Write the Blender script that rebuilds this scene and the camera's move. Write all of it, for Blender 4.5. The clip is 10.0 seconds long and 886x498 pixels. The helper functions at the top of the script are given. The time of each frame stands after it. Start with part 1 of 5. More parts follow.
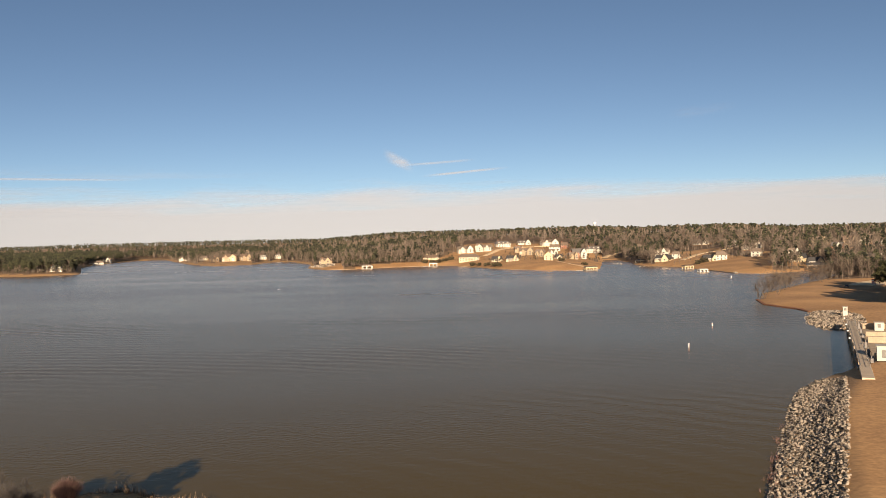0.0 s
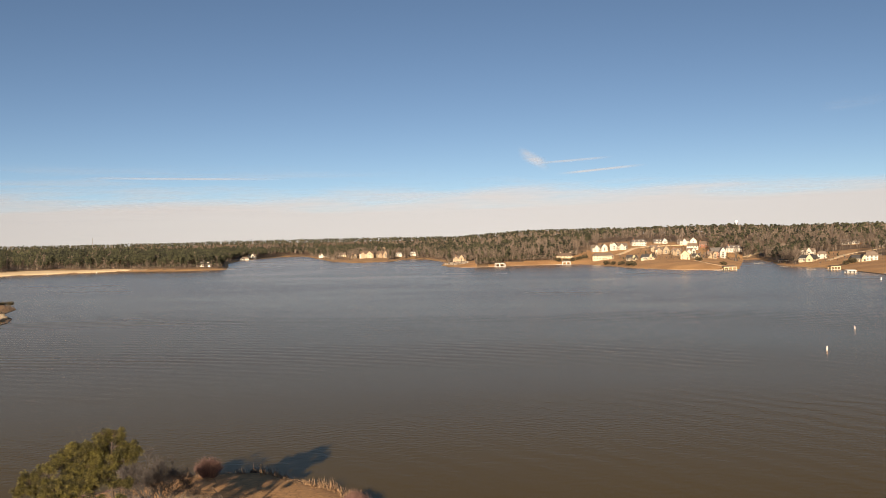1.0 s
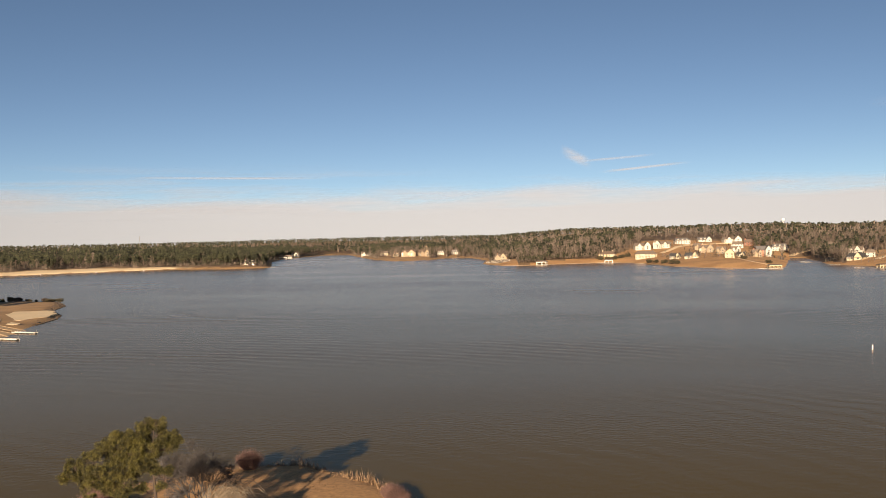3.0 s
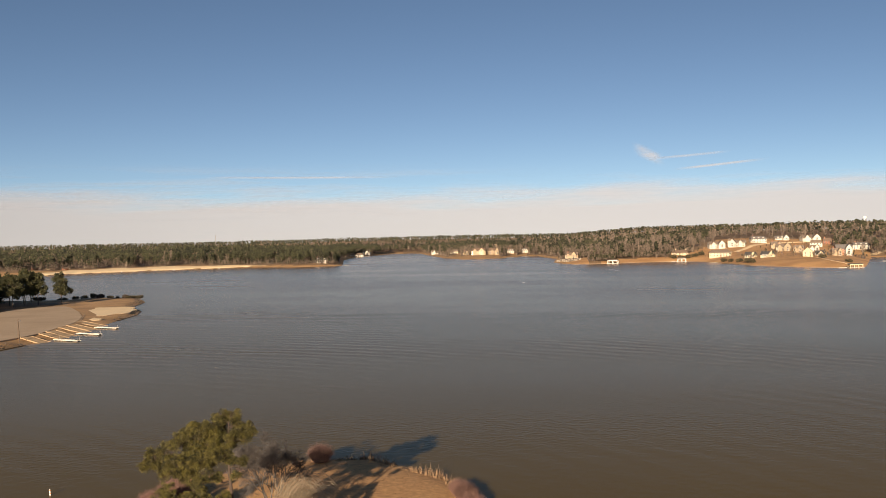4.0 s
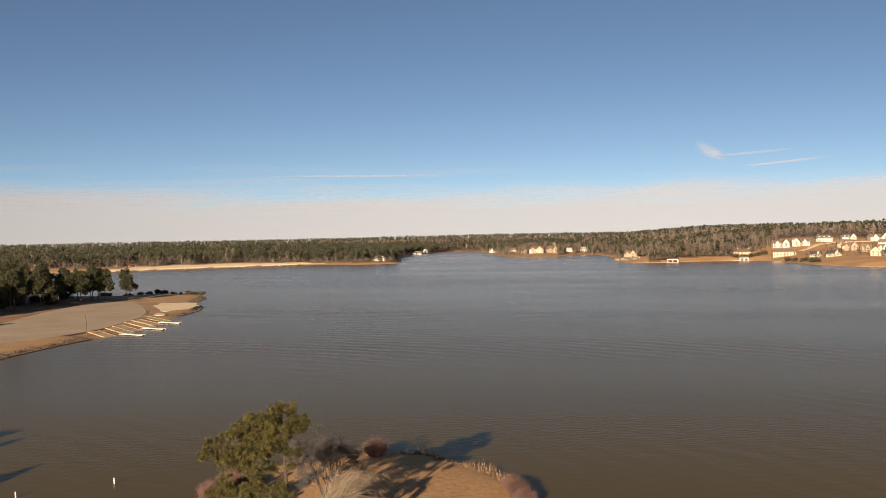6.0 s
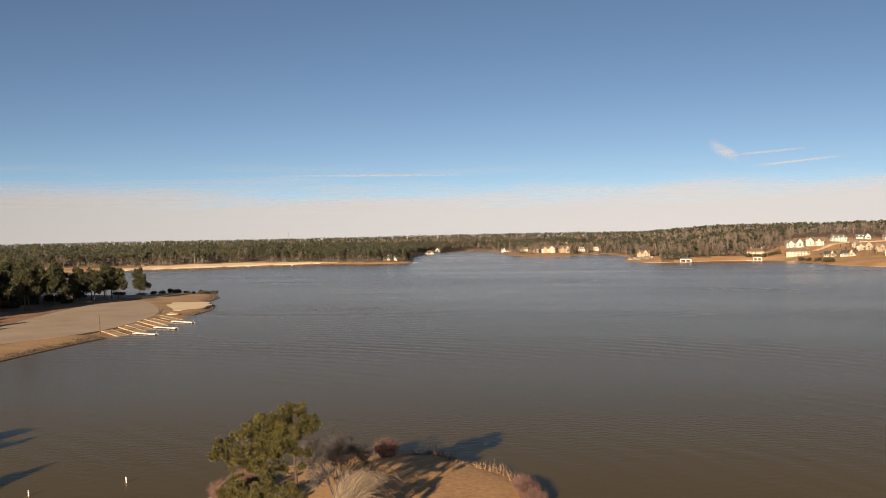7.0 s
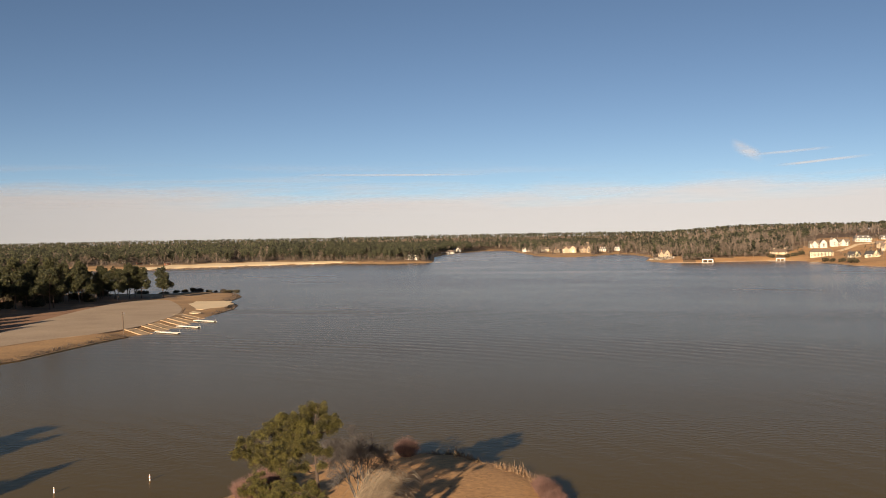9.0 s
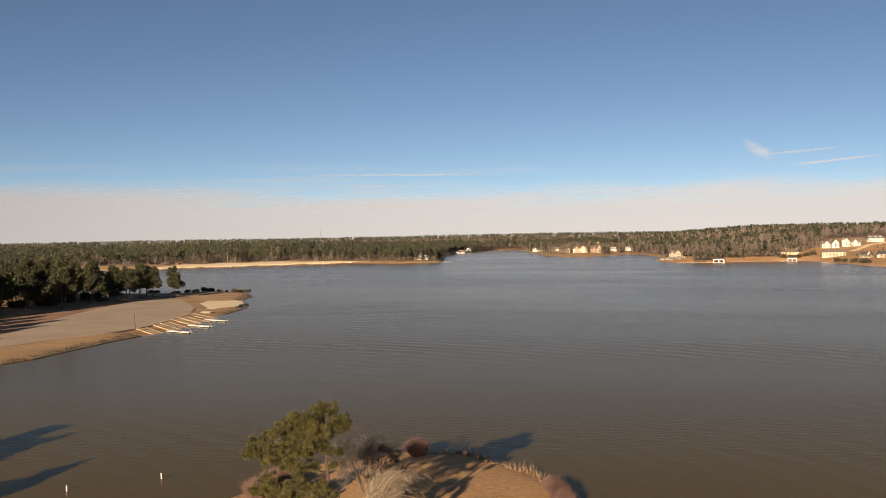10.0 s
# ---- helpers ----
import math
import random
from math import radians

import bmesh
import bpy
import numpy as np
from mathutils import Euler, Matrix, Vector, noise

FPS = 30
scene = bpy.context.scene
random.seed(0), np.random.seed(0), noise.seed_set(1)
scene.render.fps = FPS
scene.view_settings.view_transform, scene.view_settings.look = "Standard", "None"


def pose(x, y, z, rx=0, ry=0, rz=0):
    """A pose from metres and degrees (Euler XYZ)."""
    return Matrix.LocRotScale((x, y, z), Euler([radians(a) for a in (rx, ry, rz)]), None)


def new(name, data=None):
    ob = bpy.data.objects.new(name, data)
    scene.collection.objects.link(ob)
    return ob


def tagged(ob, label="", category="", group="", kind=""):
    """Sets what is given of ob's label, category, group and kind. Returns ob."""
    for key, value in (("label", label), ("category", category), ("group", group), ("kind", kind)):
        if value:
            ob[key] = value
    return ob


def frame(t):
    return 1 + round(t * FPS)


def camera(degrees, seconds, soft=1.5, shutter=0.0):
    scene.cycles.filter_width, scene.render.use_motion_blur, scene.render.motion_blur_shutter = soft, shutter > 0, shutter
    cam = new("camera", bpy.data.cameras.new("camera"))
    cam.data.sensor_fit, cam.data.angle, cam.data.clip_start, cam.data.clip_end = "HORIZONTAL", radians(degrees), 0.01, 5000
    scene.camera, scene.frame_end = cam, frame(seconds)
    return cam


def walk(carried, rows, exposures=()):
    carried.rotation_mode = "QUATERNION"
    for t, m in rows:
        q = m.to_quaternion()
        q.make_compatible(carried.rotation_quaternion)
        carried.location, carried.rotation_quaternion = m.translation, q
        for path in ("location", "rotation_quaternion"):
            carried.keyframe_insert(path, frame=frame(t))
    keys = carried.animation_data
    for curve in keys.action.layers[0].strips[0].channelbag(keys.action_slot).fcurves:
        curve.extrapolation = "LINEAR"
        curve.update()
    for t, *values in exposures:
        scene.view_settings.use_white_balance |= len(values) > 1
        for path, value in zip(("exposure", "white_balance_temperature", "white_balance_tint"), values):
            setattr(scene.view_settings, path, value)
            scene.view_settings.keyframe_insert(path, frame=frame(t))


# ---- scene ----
cam = camera(51.0, 10.0, soft=0.45)
PATH = [
    (0.0, pose(0.00, 0.00, 35.00, 89.281, 1.631, 0.000)),
    (0.5, pose(1.36, -2.23, 34.95, 89.351, 1.459, 5.943)),
    (1.0, pose(2.36, -3.50, 34.96, 89.375, 1.399, 8.303)),
    (1.5, pose(2.86, -4.12, 34.84, 89.379, 1.424, 9.614)),
    (2.0, pose(3.15, -4.23, 34.73, 89.365, 1.443, 10.288)),
    (2.2, pose(3.19, -4.27, 34.69, 89.361, 1.439, 10.500)),
    (3.3, pose(3.43, -4.49, 34.50, 89.340, 1.410, 11.420)),
    (3.5, pose(3.48, -4.54, 34.46, 89.335, 1.405, 12.404)),
    (4.0, pose(3.84, -5.34, 34.46, 89.365, 1.426, 15.231)),
    (4.5, pose(4.20, -5.71, 34.31, 89.407, 1.381, 16.858)),
    (5.0, pose(4.41, -5.72, 34.15, 89.415, 1.338, 17.772)),
    (5.5, pose(4.47, -5.78, 34.16, 89.371, 1.299, 18.393)),
    (6.0, pose(4.61, -5.88, 34.25, 89.341, 1.291, 18.819)),
    (7.5, pose(4.87, -5.76, 34.42, 89.322, 1.229, 19.912)),
    (8.0, pose(4.94, -5.96, 34.47, 89.332, 1.208, 20.220)),
    (8.5, pose(5.04, -6.08, 34.49, 89.334, 1.189, 20.542)),
    (9.0, pose(5.04, -6.25, 34.58, 89.318, 1.150, 20.855)),
    (9.5, pose(5.09, -6.35, 34.62, 89.304, 1.105, 21.173)),
    (10.0, pose(5.11, -6.49, 34.62, 89.317, 1.113, 21.488)),
]
walk(cam, PATH)
# ---- world and sun ----
SHADOW_AZ, SUN_EL = -2.0, 13.7        # degrees: the way the shadows fall, east of +y, and the sun's height
world = bpy.data.worlds.new("sky")
scene.world = world
world.use_nodes = True
wn, wl = world.node_tree.nodes, world.node_tree.links
sky = wn.new("ShaderNodeTexSky")
sky.sky_type = "NISHITA"
sky.sun_disc = False
sky.sun_elevation = radians(SUN_EL)
sky.sun_rotation = radians(180 + SHADOW_AZ)
sky.altitude = 100
sky.air_density, sky.dust_density, sky.ozone_density = 0.45, 0.05, 1.0
wn["Background"].inputs["Strength"].default_value = 0.05
tint = wn.new("ShaderNodeMix")
tint.data_type, tint.blend_type = "RGBA", "MULTIPLY"
tint.inputs["Factor"].default_value = 1.0
tint.inputs[7].default_value = (1.02, 1.0, 0.945, 1)
wl.new(sky.outputs["Color"], tint.inputs[6])
wl.new(tint.outputs[2], wn["Background"].inputs["Color"])

sun_data = bpy.data.lights.new("sun", "SUN")
sun_data.energy, sun_data.angle, sun_data.color = 5.0, radians(0.55), (1.0, 0.805, 0.60)
sun = new("sun", sun_data)
sun_way = Vector((math.sin(radians(SHADOW_AZ)) * math.cos(radians(SUN_EL)), math.cos(radians(SHADOW_AZ)) * math.cos(radians(SUN_EL)), -math.sin(radians(SUN_EL))))
sun.rotation_euler = sun_way.to_track_quat("-Z", "Y").to_euler()
sun.location = (0, -50, 120)
scene.view_settings.exposure = 0.80
# ---- materials ----
def material(name, rgb, rough=0.8, spread=0.25, scale=1.0, fine=8.0, bump=0.0, dist=0.02, metal=0.0, rnd="", second=None, ior=1.5, spec=0.5, lean=0.5):
    """A principled surface whose colour varies at two scales; rnd: 'object' or 'island' adds a tone a piece."""
    m = bpy.data.materials.new(name)
    m.use_nodes = True
    n, l = m.node_tree.nodes, m.node_tree.links
    b = n["Principled BSDF"]
    b.inputs["Roughness"].default_value, b.inputs["Metallic"].default_value, b.inputs["IOR"].default_value = rough, metal, ior
    b.inputs["Specular IOR Level"].default_value = spec
    geo = n.new("ShaderNodeNewGeometry")
    big, small = n.new("ShaderNodeTexNoise"), n.new("ShaderNodeTexNoise")
    for t, s, d in ((big, scale, 4), (small, scale * fine, 6)):
        t.inputs["Scale"].default_value, t.inputs["Detail"].default_value = s, d
        l.new(geo.outputs["Position"], t.inputs["Vector"])
    both = n.new("ShaderNodeMath")
    both.operation = "MULTIPLY_ADD"
    both.inputs[1].default_value = 0.55
    half = n.new("ShaderNodeMath")
    half.operation = "MULTIPLY"
    half.inputs[1].default_value = 0.45
    l.new(small.outputs["Fac"], half.inputs[0])
    l.new(big.outputs["Fac"], both.inputs[0])
    l.new(half.outputs[0], both.inputs[2])
    tone = both.outputs[0]
    if rnd:
        pick = n.new("ShaderNodeObjectInfo").outputs["Random"] if rnd == "object" else geo.outputs["Random Per Island"]
        add = n.new("ShaderNodeMath")
        add.operation = "MULTIPLY_ADD"
        add.inputs[1].default_value = 0.5
        l.new(pick, add.inputs[0])
        off = n.new("ShaderNodeMath")
        off.operation = "SUBTRACT"
        off.inputs[1].default_value = 0.25
        l.new(tone, off.inputs[0])
        l.new(off.outputs[0], add.inputs[2])
        tone = add.outputs[0]
    ramp = n.new("ShaderNodeValToRGB")
    lo = tuple(c * (1 - spread) for c in rgb)
    hi = tuple(min(1, c * (1 + spread)) for c in (second or rgb))
    ramp.color_ramp.elements[0].position, ramp.color_ramp.elements[1].position = lean - 0.2, lean + 0.2
    ramp.color_ramp.elements[0].color, ramp.color_ramp.elements[1].color = (*lo, 1), (*hi, 1)
    l.new(tone, ramp.inputs["Fac"])
    l.new(ramp.outputs["Color"], b.inputs["Base Color"])
    if bump:
        bm_ = n.new("ShaderNodeBump")
        bm_.inputs["Strength"].default_value, bm_.inputs["Distance"].default_value = bump, dist
        l.new(small.outputs["Fac"], bm_.inputs["Height"])
        l.new(bm_.outputs["Normal"], b.inputs["Normal"])
    return m


VERGE = material("trodden_grass", (0.34, 0.19, 0.078), 0.95, 0.3, 0.05, 30, 0.35, 0.05, second=(0.46, 0.27, 0.115))
DRY_GRASS = material("dry_grass", (0.47, 0.232, 0.087), 0.95, 0.38, 0.03, 40, 0.35, 0.05, second=(0.54, 0.305, 0.125))
FOREST_FLOOR = material("leaf_litter", (0.17, 0.10, 0.055), 0.95, 0.3, 0.03, 30, 0.5, 0.3, second=(0.27, 0.17, 0.085))
ASPHALT = material("worn_asphalt", (0.42, 0.295, 0.185), 0.9, 0.13, 0.05, 30, 0.3, 0.02, second=(0.49, 0.36, 0.23))
CONCRETE = material("pale_concrete", (0.60, 0.47, 0.33), 0.85, 0.18, 0.4, 12, 0.3, 0.02)
SAND = material("pale_sand", (0.87, 0.65, 0.38), 0.95, 0.12, 0.08, 25, 0.4, 0.05)
CLAY = material("red_clay", (0.30, 0.12, 0.05), 0.95, 0.25, 0.2, 10, 0.5, 0.1)
ROCK = material("granite_riprap", (0.135, 0.100, 0.070), 0.9, 0.6, 1.5, 5, 0.5, 0.05, rnd="island", second=(0.27, 0.22, 0.165))
BARK = material("pine_bark", (0.15, 0.095, 0.065), 0.95, 0.35, 2.0, 6, 0.8, 0.03)
GREY_BARK = material("grey_bark", (0.11, 0.085, 0.065), 0.95, 0.3, 2.0, 6, 0.6, 0.02)
DEAD_WOOD = material("bleached_dead_wood", (0.27, 0.205, 0.135), 0.9, 0.25, 2.0, 6, 0.5, 0.02, rnd="island")
NEEDLES = material("pine_needles", (0.024, 0.023, 0.005), 0.7, 0.35, 0.6, 5, 0, rnd="island", second=(0.112, 0.094, 0.019))
GROVE_NEEDLES = material("dark_pine_needles", (0.024, 0.027, 0.009), 0.75, 0.35, 0.3, 5, 0, rnd="island", second=(0.066, 0.062, 0.020))
FAR_PINE = material("far_pine_crowns", (0.017, 0.021, 0.010), 0.9, 0.4, 0.012, 20, 0, rnd="island", second=(0.054, 0.053, 0.024))
FAR_TWIGS = material("far_bare_twigs", (0.108, 0.080, 0.060), 0.95, 0.3, 0.02, 20, 0, rnd="island", second=(0.170, 0.130, 0.098))
FAR_TRUNK = material("far_trunks", (0.13, 0.095, 0.068), 0.95, 0.3, 0.02, 20, 0, rnd="island", second=(0.22, 0.17, 0.125))
TWIGS = material("bare_twigs", (0.105, 0.078, 0.058), 0.95, 0.3, 1.0, 5, 0, rnd="island")
GRASS_BLADES = material("grass_blades", (0.19, 0.108, 0.045), 0.95, 0.3, 0.12, 8, 0, rnd="island", second=(0.29, 0.165, 0.07))
RED_TWIGS = material("reddish_twigs", (0.135, 0.074, 0.058), 0.95, 0.3, 1.0, 5, 0, rnd="island", second=(0.20, 0.112, 0.086))
STRAW = material("dry_reeds", (0.18, 0.105, 0.056), 0.95, 0.3, 1.0, 5, 0, rnd="island", second=(0.30, 0.19, 0.10))
DARK_TWIGS = material("dark_grey_twigs", (0.088, 0.074, 0.064), 0.95, 0.3, 1.0, 5, 0, rnd="island")
TAN_CONCRETE = material("tan_ramp_concrete", (0.42, 0.29, 0.165), 0.9, 0.2, 0.5, 10, 0.4, 0.02)
PINE_STRAW = material("fallen_pine_straw", (0.24, 0.115, 0.055), 0.95, 0.35, 0.06, 20, 0.4, 0.05, second=(0.36, 0.19, 0.09))
DARK_SHRUB = material("dark_shrub_leaves", (0.045, 0.04, 0.02), 0.9, 0.35, 0.5, 5, 0, rnd="island", second=(0.09, 0.07, 0.035))


def water_material():
    m = bpy.data.materials.new("lake_water")
    m.use_nodes = True
    n, l = m.node_tree.nodes, m.node_tree.links
    b = n["Principled BSDF"]
    geo = n.new("ShaderNodeNewGeometry")
    tint = n.new("ShaderNodeTexNoise")
    tint.inputs["Scale"].default_value, tint.inputs["Detail"].default_value = 0.006, 3
    l.new(geo.outputs["Position"], tint.inputs["Vector"])
    ramp = n.new("ShaderNodeValToRGB")
    ramp.color_ramp.elements[0].position, ramp.color_ramp.elements[1].position = 0.3, 0.7
    ramp.color_ramp.elements[0].color, ramp.color_ramp.elements[1].color = (0.108, 0.069, 0.011, 1), (0.128, 0.083, 0.015, 1)
    l.new(tint.outputs["Fac"], ramp.inputs["Fac"])
    # streaks of calm and ruffled water, drawn out along the wind
    mp = n.new("ShaderNodeMapping")
    mp.inputs["Rotation"].default_value = (0, 0, radians(12))
    mp.inputs["Scale"].default_value = (0.0035, 0.010, 1)
    l.new(geo.outputs["Position"], mp.inputs["Vector"])
    calm = n.new("ShaderNodeTexNoise")
    calm.inputs["Scale"].default_value, calm.inputs["Detail"].default_value = 1.0, 5
    l.new(mp.outputs["Vector"], calm.inputs["Vector"])
    rr = n.new("ShaderNodeMapRange")
    rr.inputs["From Min"].default_value, rr.inputs["From Max"].default_value = 0.35, 0.65
    rr.inputs["To Min"].default_value, rr.inputs["To Max"].default_value = 0.19, 0.28
    l.new(calm.outputs["Fac"], rr.inputs["Value"])
    # wind ripples and a long wake
    rip = n.new("ShaderNodeTexNoise")
    rip.inputs["Scale"].default_value, rip.inputs["Detail"].default_value = 0.7, 4
    l.new(geo.outputs["Position"], rip.inputs["Vector"])
    mw = n.new("ShaderNodeMapping")
    mw.inputs["Location"].default_value = (171, 16, 0)
    l.new(geo.outputs["Position"], mw.inputs["Vector"])
    wave = n.new("ShaderNodeTexWave")
    wave.wave_type, wave.rings_direction = "RINGS", "SPHERICAL"
    wave.inputs["Scale"].default_value, wave.inputs["Distortion"].default_value = 0.045, 4.0
    wave.inputs["Detail"].default_value, wave.inputs["Detail Scale"].default_value = 3, 1.6
    l.new(mw.outputs["Vector"], wave.inputs["Vector"])
    b1, b2 = n.new("ShaderNodeBump"), n.new("ShaderNodeBump")
    b1.inputs["Strength"].default_value, b1.inputs["Distance"].default_value = 0.35, 0.12
    b2.inputs["Strength"].default_value, b2.inputs["Distance"].default_value = 0.55, 0.12
    l.new(rip.outputs["Fac"], b1.inputs["Height"])
    fade = n.new("ShaderNodeMath")
    fade.operation = "MULTIPLY"
    l.new(wave.outputs["Fac"], fade.inputs[0])
    patch = n.new("ShaderNodeMapRange")
    patch.inputs["From Min"].default_value, patch.inputs["From Max"].default_value = 0.43, 0.68
    l.new(calm.outputs["Fac"], patch.inputs["Value"])
    l.new(patch.outputs["Result"], fade.inputs[1])
    l.new(fade.outputs[0], b2.inputs["Height"])
    l.new(b1.outputs["Normal"], b2.inputs["Normal"])
    # silt-brown body under a sky-reflecting skin
    body, skin, mix, fres, cut = (n.new(k) for k in ("ShaderNodeBsdfDiffuse", "ShaderNodeBsdfGlossy", "ShaderNodeMixShader", "ShaderNodeFresnel", "ShaderNodeMath"))
    fres.inputs["IOR"].default_value = 1.333
    cut.operation = "MULTIPLY"
    cut.inputs[1].default_value = 1.0
    l.new(b2.outputs["Normal"], skin.inputs["Normal"])
    l.new(b2.outputs["Normal"], fres.inputs["Normal"])
    skin.inputs["Color"].default_value = (1.0, 0.85, 0.71, 1)
    l.new(rr.outputs["Result"], skin.inputs["Roughness"])
    l.new(ramp.outputs["Color"], body.inputs["Color"])
    bend = n.new("ShaderNodeMath")
    bend.operation = "POWER"
    bend.inputs[1].default_value = 1.33
    l.new(fres.outputs["Fac"], bend.inputs[0])
    l.new(bend.outputs[0], cut.inputs[0])
    l.new(cut.outputs[0], mix.inputs["Fac"])
    l.new(body.outputs["BSDF"], mix.inputs[1])
    l.new(skin.outputs["BSDF"], mix.inputs[2])
    l.new(mix.outputs[0], n["Material Output"].inputs["Surface"])
    n.remove(b)
    return m


WATER = water_material()
# ---- shared builders ----
def mesh(name, verts, faces, mats, smooth=False, index=None):
    me = bpy.data.meshes.new(name)
    me.from_pydata([tuple(v) for v in verts] if not isinstance(verts, np.ndarray) else verts.tolist(), [], faces if isinstance(faces, list) else faces.tolist())
    for m in mats if isinstance(mats, (list, tuple)) else [mats]:
        me.materials.append(m)
    if index is not None:
        me.polygons.foreach_set("material_index", index)
    if smooth:
        me.polygons.foreach_set("use_smooth", [True] * len(me.polygons))
    me.update()
    return me


def child(name, me, parent, label="", m=None):
    ob = new(name, me)
    ob.parent = parent
    if m is not None:
        ob.matrix_basis = m
    return tagged(ob, label) if label else ob


def part(name, bm, mat, parent, label=""):
    me = bpy.data.meshes.new(name)
    bm.to_mesh(me)
    bm.free()
    me.materials.append(mat)
    return child(name, me, parent, label)


def box(bm, x0, y0, z0, x1, y1, z1, bevel=0.0):
    r = bmesh.ops.create_cube(bm, size=1)
    for v in r["verts"]:
        v.co = ((x0 + x1) / 2 + v.co.x * (x1 - x0), (y0 + y1) / 2 + v.co.y * (y1 - y0), (z0 + z1) / 2 + v.co.z * (z1 - z0))
    if bevel:
        es = list({e for v in r["verts"] for e in v.link_edges})
        bmesh.ops.bevel(bm, geom=es, offset=bevel, segments=1, affect="EDGES")
    return bm


def boxes(*rows):
    bm = bmesh.new()
    for r in rows:
        box(bm, *r)
    return bm


def empty(name, m):
    ob = new(name)
    ob.empty_display_size = 0.5
    ob.matrix_basis = m
    return ob


def tube(pts, radii, sides=6):
    """Vertices and faces of a tapered tube along pts."""
    vs, fs = [], []
    for i, (p, r) in enumerate(zip(pts, radii)):
        p = Vector(p)
        d = (Vector(pts[min(i + 1, len(pts) - 1)]) - Vector(pts[max(i - 1, 0)])).normalized()
        a = d.orthogonal().normalized()
        b = d.cross(a)
        for k in range(sides):
            w = 2 * math.pi * k / sides
            vs.append(p + r * (math.cos(w) * a + math.sin(w) * b))
    for i in range(len(pts) - 1):
        for k in range(sides):
            k2 = (k + 1) % sides
            fs.append((i * sides + k, i * sides + k2, (i + 1) * sides + k2, (i + 1) * sides + k))
    return vs, fs


class Heap:
    """Gathers vertices and faces of many pieces into one mesh."""

    def __init__(self):
        self.v, self.f, self.m, self.count = [], [], [], 0

    def add(self, vs, fs, mat=0):
        c = self.count
        self.v.extend(tuple(v) for v in vs)
        self.f.extend(tuple(i + c for i in f) for f in fs)
        self.m.extend([mat] * len(fs))
        self.count += len(vs)

    def mesh(self, name, mats, smooth=False):
        return mesh(name, self.v, self.f, mats, smooth, self.m)


# ---- the lie of the land ----
NEAR_SHORE = [(-217, 199), (-190, 150), (-165, 108), (-140, 78), (-112, 66), (-88, 72), (-70, 90), (-67, 104), (-70, 114), (-66, 118.5), (-61, 125), (-55.5, 128.5), (-51, 131),
              (-46, 132), (-38, 127), (-31, 122), (-26, 117), (-22, 108), (-14, 95), (2, 84), (20, 90), (33, 104)]
DAM_SHORE = [(41, 120), (46, 132), (54, 149), (61, 166), (67, 181), (77, 200), (87, 214), (92, 220), (106, 222), (140, 300), (136, 309), (130, 317), (133, 339), (150, 378),
             (151, 397), (147, 426), (154, 455), (172, 499), (205, 549), (250, 612), (300, 690)]
EAST_SHORE = [(286, 735), (262, 722), (246, 716), (231, 738), (226, 834), (223, 883), (207, 932), (204, 990), (214, 1060), (222, 1200), (206, 1205), (180, 1060), (150, 900),
              (131, 880), (91, 912), (56, 975), (28, 1080), (6, 1136), (-17, 1146), (-58, 1140), (-97, 1108), (-137, 1102), (-174, 1190)]
FAR_SHORE = [(-196, 1380), (-262, 1600), (-296, 1640), (-311, 1490), (-355, 1440), (-437, 1610), (-600, 2040), (-660, 2200), (-720, 2200), (-712, 2000), (-690, 1830), (-610, 1560), (-520, 1330), (-478, 1214),
             (-530, 1180), (-640, 1225), (-731, 1127), (-791, 1050), (-809, 993), (-925, 952), (-1150, 900)]
RAMP_SHORE = [(-1150, 600), (-800, 540), (-564, 523), (-441, 507), (-396, 512), (-380, 540), (-345, 522), (-322, 492), (-306, 455), (-281, 425), (-268, 402), (-258, 372), (-245, 338), (-232, 300), (-229, 275),
              (-227, 258), (-221, 230), (-216, 210)]
LAKE = np.array(NEAR_SHORE + DAM_SHORE + EAST_SHORE + FAR_SHORE + RAMP_SHORE, float)
LOT = np.array([(-244, 198), (-241, 225), (-242, 252), (-238, 266), (-239, 284), (-242.5, 301), (-246, 310), (-252, 325), (-256, 336), (-264, 353), (-285, 385), (-328, 433), (-343, 446), (-358, 430), (-341, 383), (-321, 340), (-296, 292), (-273, 252), (-257, 215)], float)
SPIT = np.array([(-328, 436), (-272, 372), (-262, 392), (-280, 425), (-306, 455), (-322, 492), (-345, 516), (-370, 500)], float)
RAMP_CUT = np.array([(-215, 276), (-222, 330), (-232, 352), (-258, 352), (-244, 318), (-238, 285), (-240, 276)], float)
DAM_CREST = np.array([(70, 160), (99, 214), (112, 240), (160, 240), (140, 150), (100, 60), (60, 10), (30, 35), (36, 60), (50, 108)], float)


def signed(px, py, poly):
    """Distance to a closed outline, negative inside it."""
    best = np.full(px.shape, 1e18)
    inside = np.zeros(px.shape, bool)
    for (ax, ay), (bx, by) in zip(poly, np.roll(poly, -1, 0)):
        ex, ey = bx - ax, by - ay
        t = np.clip(((px - ax) * ex + (py - ay) * ey) / (ex * ex + ey * ey), 0, 1)
        best = np.minimum(best, (px - ax - t * ex) ** 2 + (py - ay - t * ey) ** 2)
        cross = (ay > py) != (by > py)
        with np.errstate(divide="ignore", invalid="ignore"):
            inside ^= cross & (px < (bx - ax) * (py - ay) / (by - ay + 1e-12) + ax)
    d = np.sqrt(best)
    return np.where(inside, -d, d)


def soft(a, b, x):
    t = np.clip((x - a) / (b - a), 0, 1)
    return t * t * (3 - 2 * t)


